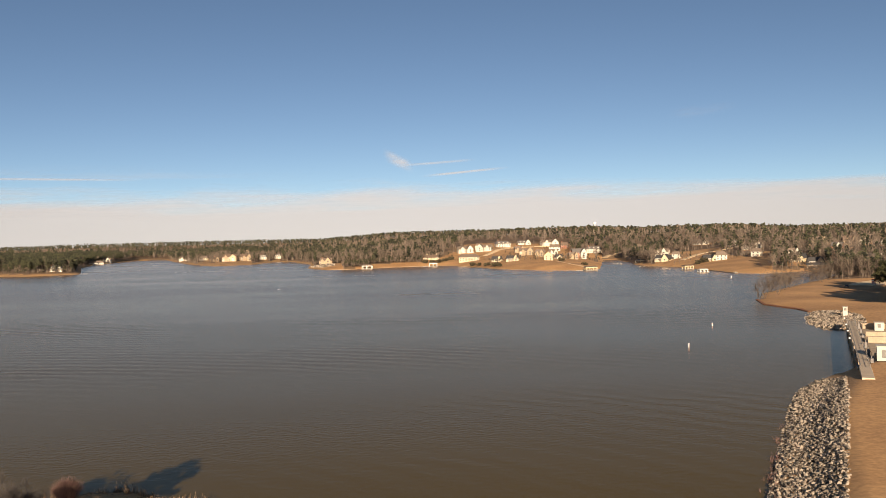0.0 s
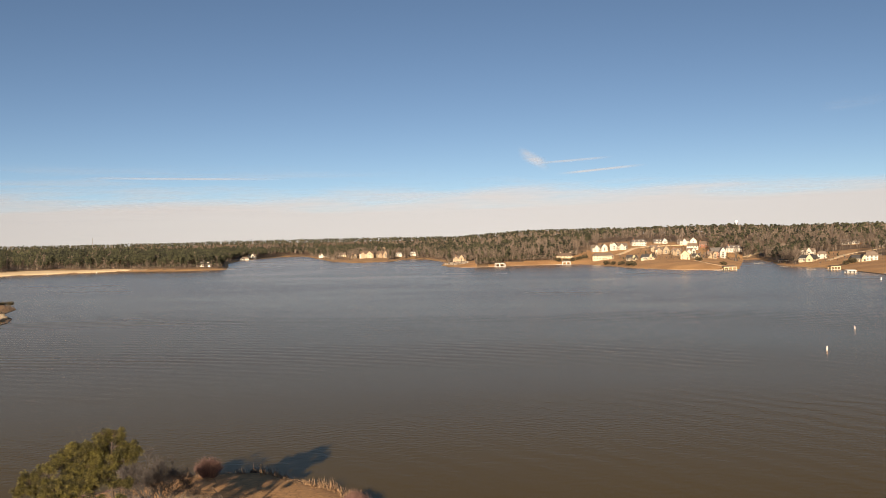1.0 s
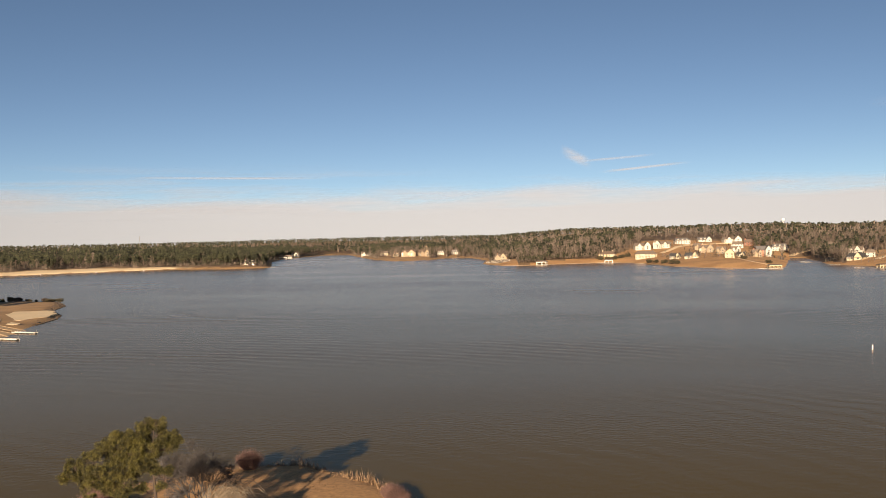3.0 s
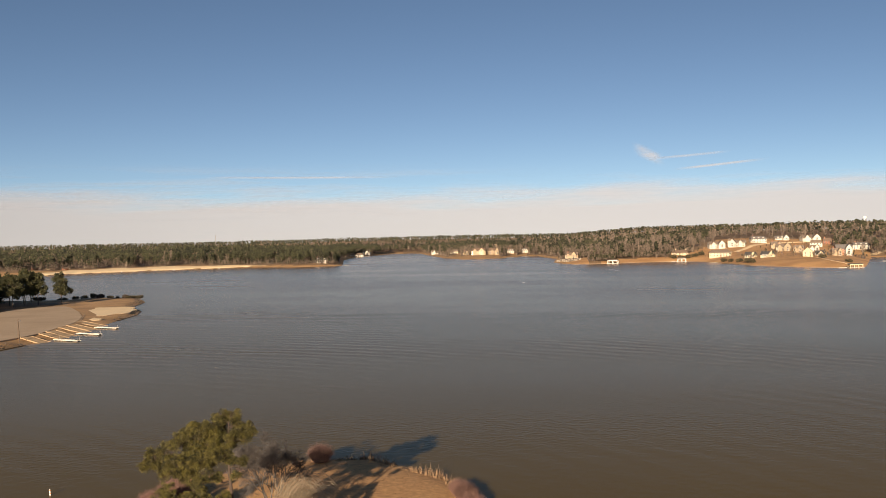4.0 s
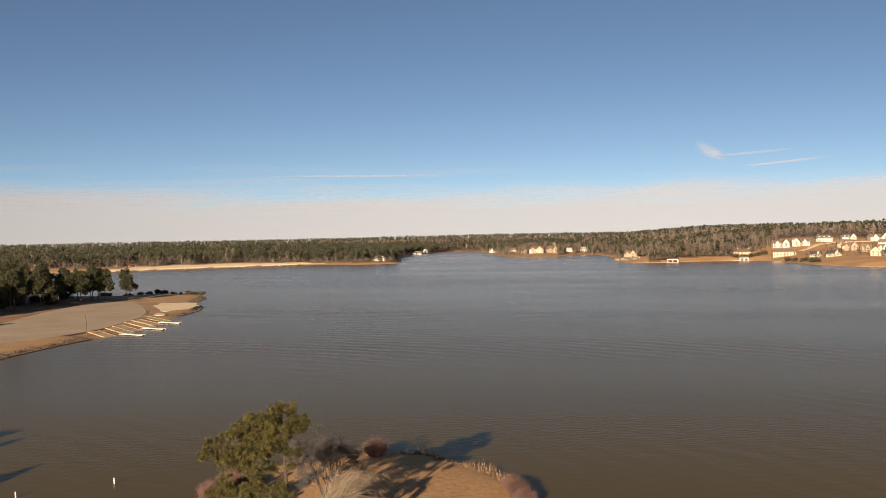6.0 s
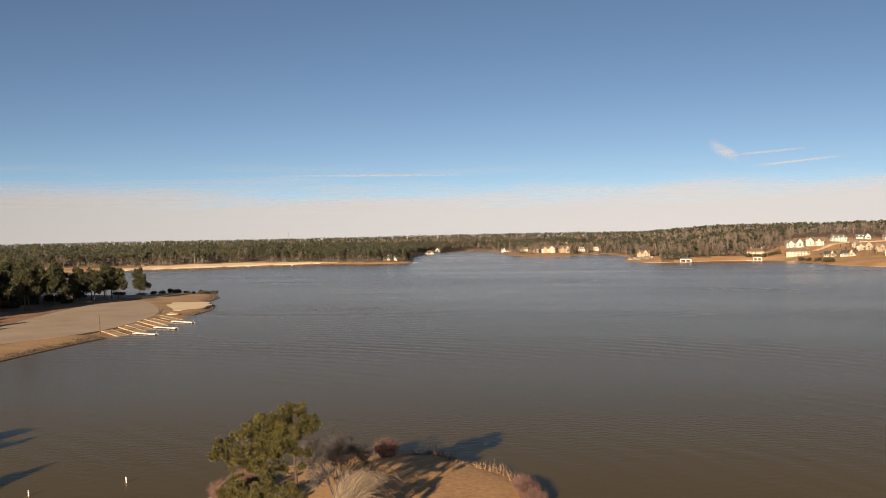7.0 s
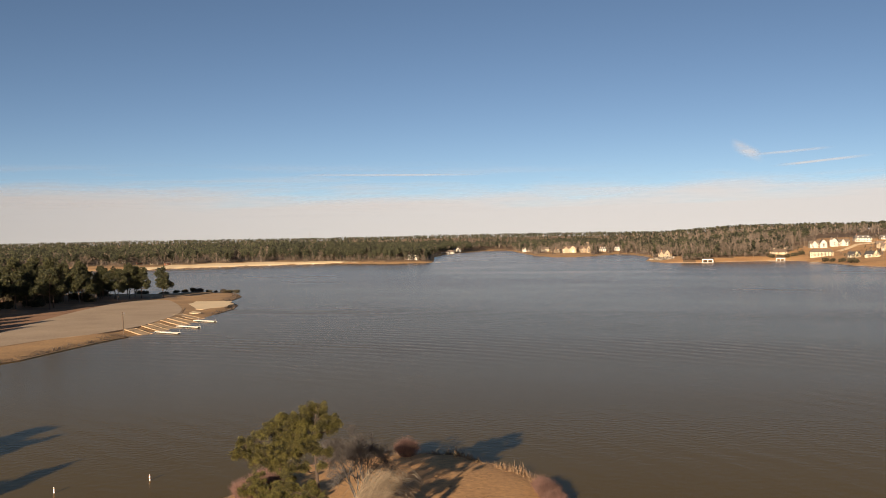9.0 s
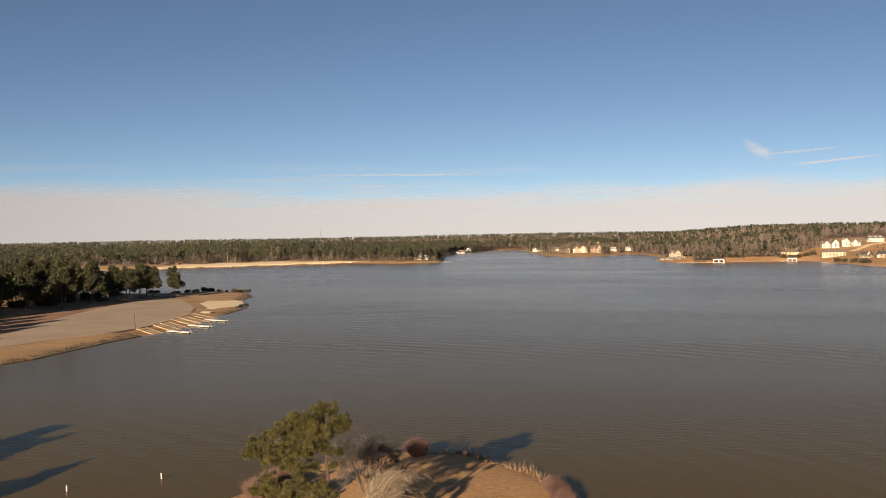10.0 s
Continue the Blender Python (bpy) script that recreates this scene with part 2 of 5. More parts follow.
def waves(x, y, s):
    """Smooth rolling noise of wavelength about s."""
    u, v = x / s, y / s
    return (np.sin(6.1 * u + 1.3 * np.sin(4.4 * v + 0.5)) + np.sin(5.3 * v + 1.7 * np.sin(3.9 * u + 2.1)) + np.sin(4.1 * (u + v) + 0.9)) / 3


def height(x, y):
    x, y = np.asarray(x, float), np.asarray(y, float)
    r = np.hypot(x, y)
    d = signed(x, y, LAKE)
    d = d + waves(x, y, 23) * np.clip(r / 500, 0.25, 1.6)
    far = soft(560, 900, r)
    land = (0.5 + 0.5 * far) * (1 - np.exp(-np.maximum(d, 0) / 1.2)) + 1.0 * (1 - np.exp(-np.maximum(d, 0) / 14))
    az = np.degrees(np.arctan2(x, y))
    rise = 9 + 21 * soft(-8, -2, az) - 4 * soft(9, 12, az) - 8 * soft(17, 21, az)
    steep = 0.055 + 0.045 * soft(-8, -2, az)
    land = land + far * (rise * np.tanh(steep * np.maximum(d, 0) / rise) + 2.0 * waves(x, y, 420) * soft(40, 250, d))
    land = land + soft(0, 300, d) * (1 - 0.8 * soft(-8, 2, az)) * (13 * soft(1500, 3000, r) + 6 * soft(3000, 4600, r) * (1 + waves(x, y, 1500)))
    for poly, z, blend in ((SPIT, 1.25, 6), (LOT, 1.55, 12), (DAM_CREST, 3.0, 9)):
        w = 1 - soft(0, blend, signed(x, y, poly))
        land = land * (1 - w) + z * w * soft(0, 3, d)
    # the bank is cut down where the ramp lanes run into the water
    cut = 1 - soft(0, 4, signed(x, y, RAMP_CUT))
    land = land * (1 - cut) + np.minimum(land, np.maximum(d, 0) * 0.112) * cut
    return np.where(d > 0, land, np.maximum(d * 0.22, -5.0))


def ground_z(x, y):
    return float(height(np.array([x]), np.array([y]))[0])


# one sheet of ground in rings about the camera's place, out to the horizon
turns = np.radians(np.concatenate([np.arange(-180, -58, 4.0), np.arange(-58, 38, 0.24), np.arange(38, 180, 4.0)]))
rings = np.concatenate([np.geomspace(2, 70, 22)[:-1], np.geomspace(70, 4900, 310)])
ga, gr = np.meshgrid(turns, rings)
gx, gy = gr * np.sin(ga), gr * np.cos(ga)
gz = height(gx.ravel(), gy.ravel()).reshape(gx.shape)
na, nr = len(turns), len(rings)
gi = np.arange(na * nr).reshape(nr, na)
quad = np.stack([gi[:-1], gi[1:], np.roll(gi[1:], -1, 1), np.roll(gi[:-1], -1, 1)], -1).reshape(-1, 4)
gv = np.stack([gx.ravel(), gy.ravel(), gz.ravel()], 1)
gv = np.vstack([gv, [[0, 0, gz[0].mean()]]])
fan = [[len(gv) - 1, int(a), int(b)] for a, b in zip(gi[0], np.roll(gi[0], -1))]
mid = gv[quad].mean(1)
mr, ma = np.hypot(mid[:, 0], mid[:, 1]), np.degrees(np.arctan2(mid[:, 0], mid[:, 1]))


# houses round the lake: x, y, width, style
EAST_HOUSES = [(-15, 1196, 20, 0), (31, 1150, 25, 1), (29, 1255, 20, 2), (56, 1262, 20, 3), (86, 1345, 21, 4), (122, 1410, 19, 5), (158, 1390, 24, 2), (156, 1300, 15, 6),
               (174, 1335, 11, 7), (166, 1140, 17, 8), (205, 1270, 20, 4), (113, 1000, 9.5, 9), (62, 1080, 13, 10), (78, 1052, 15, 10), (101, 1135, 17, 11), (115, 1105, 11, 11),
               (98, 1200, 12, 11), (140, 1185, 11, 2), (130, 1050, 9, 10), (152, 1092, 10, 11), (182, 1225, 12, 7)]
COVE_HOUSES = [(268, 1270, 9, 6), (256, 1085, 15, 2), (228, 962, 17, 10), (244, 975, 9, 6), (254, 890, 13, 10), (264, 885, 10.5, 6), (352, 1270, 21, 5), (346, 1110, 11, 4),
               (322, 985, 8.5, 6), (336, 990, 7, 2), (415, 1010, 14, 11), (400, 905, 8, 2), (438, 955, 12, 11), (352, 1152, 13, 2), (294, 872, 9, 6), (307, 816, 9, 2), (300, 786, 15, 10), (403, 998, 20, 11),
               (346, 815, 9, 8), (386, 884, 13, 12), (425, 942, 11, 2), (416, 889, 8, 6), (303, 757, 13, 10), (328, 704, 9, 8)]
WEST_HOUSES = [(-525, 1880, 20, 2), (-453, 1758, 16, 1), (-395, 1616, 10, 11), (-363, 1578, 25, 12), (-342, 1600, 17, 12), (-405, 1880, 24, 12), (-325, 1675, 12, 4), (-302, 1690, 11, 4),
               (-520, 1245, 16, 4), (-560, 1330, 9, 8), (-690, 1862, 16, 6), (-722, 1990, 19, 2), (-158, 1250, 17, 11), (-1400, 1475, 13, 6)]
HOUSES = EAST_HOUSES + COVE_HOUSES + WEST_HOUSES


def wooded(x, y):
    """Where the forest stands: land away from the lawns, the dam, the ramp and the beach."""
    r, a = np.hypot(x, y), np.degrees(np.arctan2(x, y))
    d = signed(x, y, LAKE)
    w = (d > 6) & (r > 640)
    for hx, hy, hw, hs in HOUSES:
        k = math.hypot(hx, hy)
        ux, uy = hx / k, hy / k
        along, across = (x - hx) * ux + (y - hy) * uy, (x - hx) * uy - (y - hy) * ux
        front = 165 if -470 < hx < -290 else 28 if hx > 285 else 75 if hx > -30 else (45 if hy > 1400 or hx > -400 else 14)
        w &= ~((np.abs(across) < hw * 0.62) & (along < hw * 0.9) & (along > -front))
    hills = 1225 + 60 * np.sin(a * 1.3) + 90 * soft(4, 9, a)
    w &= ~((a > -1.6) & (a < 9.3) & (r < hills) & (r > 800))
    w &= ~((a > -4.6) & (a < 0) & (r < hills) & (d < 24))
    w &= ~((a > 11.0) & (a < 19.5) & (r < 965 + 20 * np.sin(a * 2)) & (r > 700))
    w &= ~((a > 13.2) & (a < 16.6) & (r < 1180) & (r > 700))
    w &= ~((a > -18.5) & (a < -13.0) & (r < 1640) & (r > 1300) & (d < 24))
    w &= ~((a > -46) & (a < -29.5) & (r < 1700) & (d < 50 + 14 * np.sin(a * 3)))
    w &= ~((a > -29.5) & (a < -22) & (r < 1700) & (d < 12))
    w &= ~((a > 1.2) & (a < 7.8) & (r < 1440) & (r > 800))
    w &= ~((a > -8.6) & (a < -6.2) & (r < 1262) & (d < 55))
    return w


lawn = ~wooded(mid[:, 0], mid[:, 1])
lawn &= ~((mid[:, 0] < -352) & (mid[:, 0] > -520) & (mid[:, 1] > 330) & (mid[:, 1] < 470) & (signed(mid[:, 0], mid[:, 1], LOT) > 6))
straw = (mid[:, 0] < -256 - (mid[:, 1] - 215) * 0.465) & (mid[:, 0] > -520) & (mid[:, 1] > 120) & (mid[:, 1] < 470)
index = np.where(straw, 3, np.where(lawn, np.where(mid[:, 0] < -150, 2, 0), 1)).tolist() + [0] * len(fan)
ground = new("ground", mesh("ground", gv, quad.tolist() + fan, [DRY_GRASS, FOREST_FLOOR, VERGE, PINE_STRAW], True, index))
tagged(ground, "dry tan winter grass and brown leaf litter round the lake", "ground", kind="structure")

# the lake: a sheet of water that dips under the shores
lx, ly = np.meshgrid(np.linspace(-1500, 700, 45), np.linspace(-60, 2600, 54))
li = np.arange(lx.size).reshape(lx.shape)
lq = np.stack([li[:-1, :-1], li[:-1, 1:], li[1:, 1:], li[1:, :-1]], -1).reshape(-1, 4)
water = new("water", mesh("water", np.stack([lx.ravel(), ly.ravel(), 0 * lx.ravel()], 1), lq, WATER))
tagged(water, "murky brown lake water with light wind ripples", "water", kind="structure")
# ---- far woods ----
def far_woods(name, label, spots, seed, pine_share):
    """Trees past counting as one mesh: pines with ragged crowns on bare trunks, and leafless broadleaf trees."""
    rs = np.random.RandomState(seed)
    V, F, M, count = [], [], [], 0
    octa = np.array([(1, 0, 0), (0, 1, 0), (-1, 0, 0), (0, -1, 0), (0, 0, 1), (0, 0, -1)], float)
    of = np.array([(0, 1, 4), (1, 2, 4), (2, 3, 4), (3, 0, 4), (1, 0, 5), (2, 1, 5), (3, 2, 5), (0, 3, 5)])
    tri3 = np.array([(0, 1, 2)])
    for x, y, z, tall, near in spots:
        if rs.rand() < pine_share(x, y):
            n = 24 if near else 6
            base = tall * rs.uniform(0.42, 0.64)
            h = rs.rand(n) ** 0.8
            h[0] = 1.0
            zz = base + (tall - base) * h
            wide = tall * 0.17 * np.sqrt(np.clip(1.08 - h, 0.05, 1)) * rs.uniform(0.8, 1.2)
            ang = rs.rand(n) * 6.283
            off = wide * rs.uniform(0.35, 1.0, n)
            size = tall * rs.uniform(0.035, 0.075, n) * (1 if near else 1.7)
            c = np.stack([x + off * np.cos(ang), y + off * np.sin(ang), z + zz - size * 0.6], 1)
            jit = octa[None] * rs.uniform(0.55, 1.35, (n, 6, 1)) * np.array([1.15, 1.15, 0.8]) + rs.normal(0, 0.18, (n, 6, 3))
            pv = (c[:, None] + jit * size[:, None, None]).reshape(-1, 3)
            pf = (of[None] + 6 * np.arange(n)[:, None, None]).reshape(-1, 3)
            V.append(pv), F.append(pf + count), M.append(np.zeros(len(pf), int))
            count += len(pv)
            mt = 2
        else:
            n = 38 if near else 9
            ang, sp = rs.rand(n) * 6.283, rs.rand(n) ** 0.6
            bot = np.stack([x + 0.12 * tall * sp * np.cos(ang) * 0.4, y + 0.12 * tall * sp * np.sin(ang) * 0.4, z + tall * rs.uniform(0.2, 0.6, n)], 1)
            reach = tall * 0.28 * sp
            top = np.stack([x + reach * np.cos(ang), y + reach * np.sin(ang), z + tall * (1.0 - 0.35 * sp ** 2) * rs.uniform(0.78, 1.0, n)], 1)
            wd = tall * (0.0055 if near else 0.022) * rs.uniform(0.7, 1.5, n)
            a2 = rs.rand(n) * 6.283
            side = np.stack([np.cos(a2) * wd, np.sin(a2) * wd, 0 * wd], 1)
            pv = np.stack([bot - side * 0.4, bot + side * 0.4, top + side, top - side], 1).reshape(-1, 3)
            pf = (np.array([(0, 1, 2), (0, 2, 3)])[None] + 4 * np.arange(n)[:, None, None]).reshape(-1, 3)
            V.append(pv), F.append(pf + count), M.append(np.ones(len(pf), int))
            count += len(pv)
            if near:
                # a haze of fine cross twigs through the crown
                k = 34
                w2, q2 = rs.rand(k) * 6.283, rs.rand(k) ** 0.5
                c2 = np.stack([x + 0.26 * tall * q2 * np.cos(w2), y + 0.26 * tall * q2 * np.sin(w2), z + tall * rs.uniform(0.5, 0.92, k)], 1)
                e2 = rs.normal(0, 1, (k, 3)) * np.array([1, 1, 0.7]) * tall * 0.055
                s2 = rs.normal(0, 1, (k, 3)) * tall * 0.006
                pv = np.stack([c2 - e2, c2 + s2, c2 + e2], 1).reshape(-1, 3)
                pf = tri3 + 3 * np.arange(k)[:, None]
                V.append(pv), F.append(pf + count), M.append(np.ones(k, int))
                count += len(pv)
            base = tall * 0.7
            mt = 2
        if near:
            w = tall * 0.011
            tv = np.array([(x - w, y - w, z - 1), (x + w, y - w, z - 1), (x, y + w, z - 1), (x, y, z + base * 1.25)])
            tf = np.array([(0, 1, 3), (1, 2, 3), (2, 0, 3)])
            V.append(tv), F.append(tf + count), M.append(np.full(3, mt))
            count += 4
    ob = new(name, mesh(name, np.concatenate(V), np.concatenate(F), [FAR_PINE, FAR_TWIGS, FAR_TRUNK], False, np.concatenate(M)))
    return tagged(ob, label, "forest", kind="stuff")


def scatter(count, a0, a1, r0, r1, seed, keep=None, tall=(15, 24), near=True, power=1.0):
    rs = np.random.RandomState(seed)
    a = np.radians(rs.uniform(a0, a1, count))
    r = r0 + (r1 - r0) * rs.rand(count) ** power
    x, y = r * np.sin(a), r * np.cos(a)
    ok = wooded(x, y) if keep is None else keep(x, y)
    x, y = x[ok], y[ok]
    z = height(x, y)
    cove = soft(8, 12, np.degrees(np.arctan2(x, y))) * (1 - soft(1150, 1350, np.hypot(x, y)))
    t = rs.uniform(*tall, len(x)) * (1 - 0.18 * cove)
    some = rs.rand(len(x)) > 0.08 * cove
    x, y, z, t = x[some], y[some], z[some], t[some]
    return [(x[i], y[i], z[i], t[i], near) for i in range(len(x))]


def shore_band(depth):
    def keep(x, y):
        d = signed(x, y, LAKE)
        return wooded(x, y) & (d < depth)
    return keep


def share_mixed(x, y):
    a = math.degrees(math.atan2(x, y))
    if a < -19:
        return 0.86
    if a < 10:
        return 0.40 + 0.25 * math.sin(x * 0.013) * math.sin(y * 0.011)
    return 0.30


band = scatter(70000, -52, 32, 640, 2300, 11, shore_band(90), (12, 20))
far_woods("shoreline_woods", "tall loblolly pines and bare hardwoods along the lake shore", band, 12, share_mixed)
inner = scatter(22000, -52, 32, 700, 2300, 21, lambda x, y: wooded(x, y) & (signed(x, y, LAKE) >= 90), (13, 20))
deep = signed(np.array([u[0] for u in inner]), np.array([u[1] for u in inner]), LAKE) > 190
inland = [u[:4] + (False,) if k else u for u, k in zip(inner, deep)]
far_woods("inland_woods", "mixed pine and leafless hardwood forest behind the shore", inland, 22, share_mixed)
ridge = scatter(9500, -54, 34, 2300, 4800, 31, None, (13, 20), False)
far_woods("ridge_woods", "distant dark pine forest on low ridges", ridge, 32, lambda x, y: 0.75)

head = scatter(9000, -26, -8, 1850, 2700, 35, lambda x, y: wooded(x, y) & (signed(x, y, LAKE) < 160), (12, 19), False)
far_woods("channel_woods", "dense mixed woods at the head of the channel", head, 36, lambda x, y: 0.6)
rs_y = np.random.RandomState(41)
yx, yy = [], []
for hx, hy, hw, hs in HOUSES:
    k = 26 if hx > -60 else 14
    yx += list(hx + rs_y.normal(0, hw * 0.9, k))
    yy += list(hy + rs_y.normal(12, hw * 1.3, k))
for (ax, ay), (bx, by) in (((52, 1050), (92, 1020)), ((92, 1020), (150, 1050)), ((150, 1050), (190, 1120)), ((60, 1110), (150, 1120)), ((230, 930), (300, 890)), ((280, 840), (330, 800))):
    # a loose row of garden trees between the houses and the lawn
    f = rs_y.rand(26)
    yx += list(ax + (bx - ax) * f + rs_y.normal(0, 5, 26))
    yy += list(ay + (by - ay) * f + rs_y.normal(0, 9, 26))
yx, yy = np.array(yx), np.array(yy)
ok = signed(yx, yy, LAKE) > 2
for hx, hy, hw, hs in HOUSES:
    ok &= np.hypot(yx - hx, yy - hy) > hw * 0.55
yx, yy = yx[ok], yy[ok]
yard = list(zip(yx, yy, height(yx, yy), rs_y.uniform(2.0, 6.5, len(yx)), [True] * len(yx)))
far_woods("yard_trees", "small bare trees and evergreens in the lake house gardens", yard, 42, lambda x, y: 0.3)

under = scatter(80000, -50, 32, 640, 2200, 51, shore_band(28), (4, 9))
under += scatter(24000, -50, -21, 900, 1750, 53, shore_band(170), (2.5, 7))
under += scatter(24000, -9, 0, 900, 1400, 54, shore_band(80), (4, 9))
under = [u[:4] + (False,) for u in under]
far_woods("shore_thicket", "low bare thicket and young pines under the shoreline trees", under, 52, lambda x, y: 0.35)
# ---- trees and plants that can be told apart ----
def limb(heap, a, b, r0, r1, rs, bends=4, sag=0.0, sides=5):
    a, b = Vector(a), Vector(b)
    k = (b - a).length
    pts = [a.lerp(b, i / bends) + Vector((rs.normal(0, 0.045 * k), rs.normal(0, 0.045 * k), rs.normal(0, 0.045 * k) - sag * k * math.sin(math.pi * i / bends))) * (0 < i < bends) for i in range(bends + 1)]
    heap.add(*tube(pts, [r0 + (r1 - r0) * i / bends for i in range(bends + 1)], sides))
    return pts


def tufts(heap, centre, radius, count, size, rs, blades=6, flat=0.75, mat=0, slim=0.16):
    """Needle tufts through an uneven lobe: little brushes of blades that spread from one hub."""
    d = rs.normal(0, 1, (count, 3))
    d /= np.linalg.norm(d, axis=1, keepdims=True)
    k = radius * (0.35 + 0.65 * rs.rand(count) ** 0.6) * rs.uniform(0.8, 1.18, count)
    p = np.array(centre, float) + d * k[:, None] * np.array([1, 1, flat])
    s = size * rs.uniform(0.7, 1.35, count)[:, None, None]
    e = rs.normal(0, 1, (count, blades, 3)) + 0.7 * d[:, None] + np.array([0, 0, 0.5])
    e /= np.linalg.norm(e, axis=2, keepdims=True)
    q = np.cross(e, rs.normal(0, 1, (count, blades, 3)))
    q *= slim / np.maximum(np.linalg.norm(q, axis=2, keepdims=True), 1e-6)
    tips = np.stack([p[:, None] + (e + q) * s, p[:, None] + (e - q) * s], 2).reshape(count, 2 * blades, 3)
    vs = np.concatenate([p[:, None], tips], 1)
    m_ = 1 + 2 * blades
    fs = [(i * m_, i * m_ + 1 + 2 * j, i * m_ + 2 + 2 * j) for i in range(count) for j in range(blades)]
    heap.add(vs.reshape(-1, 3).tolist(), fs, mat)


OLD_BARK = material("dark_pine_bark", (0.075, 0.052, 0.038), 0.95, 0.35, 2.0, 6, 0.8, 0.03)


def pine_meshes(tall, lobes, seed, per_lobe, tuft_size, needles, girth=0.22, lean=(0.3, 0.1), blades=6, slim=0.16, clusters=0):
    """lobes: x, y, z and radius of the crown's masses about the trunk's foot."""
    rs = np.random.RandomState(seed)
    wood, green = Heap(), Heap()
    foot, top = Vector((0, 0, -0.4)), Vector((lean[0], lean[1], tall - 0.5))
    spine = [foot.lerp(top, i / 9) + Vector((math.sin(i * 1.1 + seed) * 0.12, math.cos(i * 0.9 + seed) * 0.12, 0)) for i in range(10)]
    wood.add(*tube(spine, [girth * (1.25 - 1.1 * i / 9) for i in range(10)], 9))
    tips = []
    for x, y, z, r in sorted(lobes, key=lambda q: math.hypot(q[0], q[1])) if clusters else lobes:
        h = max(1.0, min(tall - 1.2, z - 0.35 * math.hypot(x, y) - 0.3))
        f = (h + 0.4) / (tall - 0.1) * 9
        i = min(8, int(f))
        root = spine[i].lerp(spine[i + 1], f - i)
        tip = Vector((x, y, z))
        thick = girth * 0.36 * (1.2 - h / tall) + 0.03
        if clusters and tips:
            fork = min(tips, key=lambda q: (q - tip).length)
            if (fork - tip).length < (root - tip).length * 0.8:
                root, thick = fork, 0.06
        tips.append(tip)
        pts = limb(wood, root, tip, thick, 0.03, rs, 5, 0.06)
        for _ in range(6):
            d = Vector(rs.normal(0, 1, 3)).normalized()
            limb(wood, pts[rs.randint(2, 5)], tip + d * r * 0.8, 0.035, 0.012, rs, 2, 0, 4)
        if not clusters:
            tufts(green, (x, y, z), r, max(8, int(per_lobe * r * r)), tuft_size, rs, blades, slim=slim)
        for _ in range(clusters):
            # a bough's end: a twig that carries its own ball of brushes
            d = Vector(rs.normal(0, 1, 3)).normalized()
            c = tip + Vector((d.x, d.y, d.z * 0.8)) * r * rs.uniform(0.5, 1.05)
            k = rs.uniform(0.30, 0.50) * r
            limb(wood, pts[rs.randint(3, 6)], c, 0.03, 0.012, rs, 2, 0, 4)
            tufts(green, c, k, max(5, int(per_lobe * k * k)), tuft_size, rs, blades, 0.7, slim=slim)
    return wood.mesh("trunk", OLD_BARK if clusters else BARK), green.mesh("crown", needles)


def pine(name, label, meshes, m, group=""):
    t = empty(name, m)
    child("trunk", meshes[0], t, "scaly brown trunk with bare lower limbs")
    child("crown", meshes[1], t, "green needle tufts with gaps between")
    return tagged(t, label, "tree", group)


# the old pine on the near point, its crown in uneven masses (right, back, up, radius)
c_, s_ = math.cos(radians(21.5)), math.sin(radians(21.5))
NEAR_LOBES = [(-0.9, 0.2, 14.8, 1.0), (0.3, 0.2, 14.9, 1.0), (0.4, 0.6, 13.9, 1.2), (-1.2, 0.1, 13.8, 1.1), (-1.6, 0.3, 13.5, 1.5), (-3.3, -0.4, 13.1, 1.7), (-4.7, 0.5, 12.5, 1.4), (-1.9, -1.2, 12.2, 1.7), (0.2, -0.8, 12.4, 1.4), (2.1, 0.4, 13.4, 0.9),
              (1.5, -0.4, 12.5, 1.0), (-3.6, 1.6, 11.5, 1.5), (-5.9, 0.2, 11.4, 1.2), (-7.8, 0.4, 11.2, 0.9), (-0.3, -1.6, 11.0, 1.3), (-5.0, -1.5, 10.6, 1.3), (-3.2, -1.8, 10.7, 1.3), (-8.6, -0.3, 10.5, 0.7)]
LOW_LOBES = [(1.3, -0.9, 10.3, 0.8), (-7.2, 0.0, 9.8, 0.9), (-8.6, 0.2, 9.8, 0.6), (-5.6, -0.9, 9.6, 0.9), (-3.9, -0.6, 9.5, 1.0), (-1.9, -0.8, 9.9, 0.9), (0.9, -1.8, 8.9, 0.6), (-1.0, -2.8, 6.4, 1.0), (-3.6, -3.2, 6.0, 1.2), (1.2, -2.6, 5.9, 0.7),
             (-2.0, -3.4, 4.6, 1.3), (-4.0, -2.0, 3.2, 1.4), (0.6, -3.0, 5.0, 1.0), (-2.6, -2.6, 6.9, 1.0), (-0.2, -2.6, 6.7, 0.9), (-5.0, 0.3, 8.7, 0.9), (-3.0, -0.2, 8.4, 0.9), (-6.6, 0.2, 9.0, 0.8), (-1.4, -0.5, 8.6, 0.8)]
near_lobes = [(0.885 * (u * c_ - v * s_), 0.885 * (u * s_ + v * c_), 3.85 + 0.885 * w, r * 0.83) for u, v, w, r in NEAR_LOBES + LOW_LOBES]
near_pine = pine_meshes(17.9, near_lobes, 3, 210, 0.21, NEEDLES, 0.26, (0.0, 0.3), 18, 0.06, 9)
PX, PY = -38.6, 72.6
pine("pine_tree", "tall spreading loblolly pine on the grassy point by the water", near_pine, pose(PX, PY, ground_z(PX, PY)))


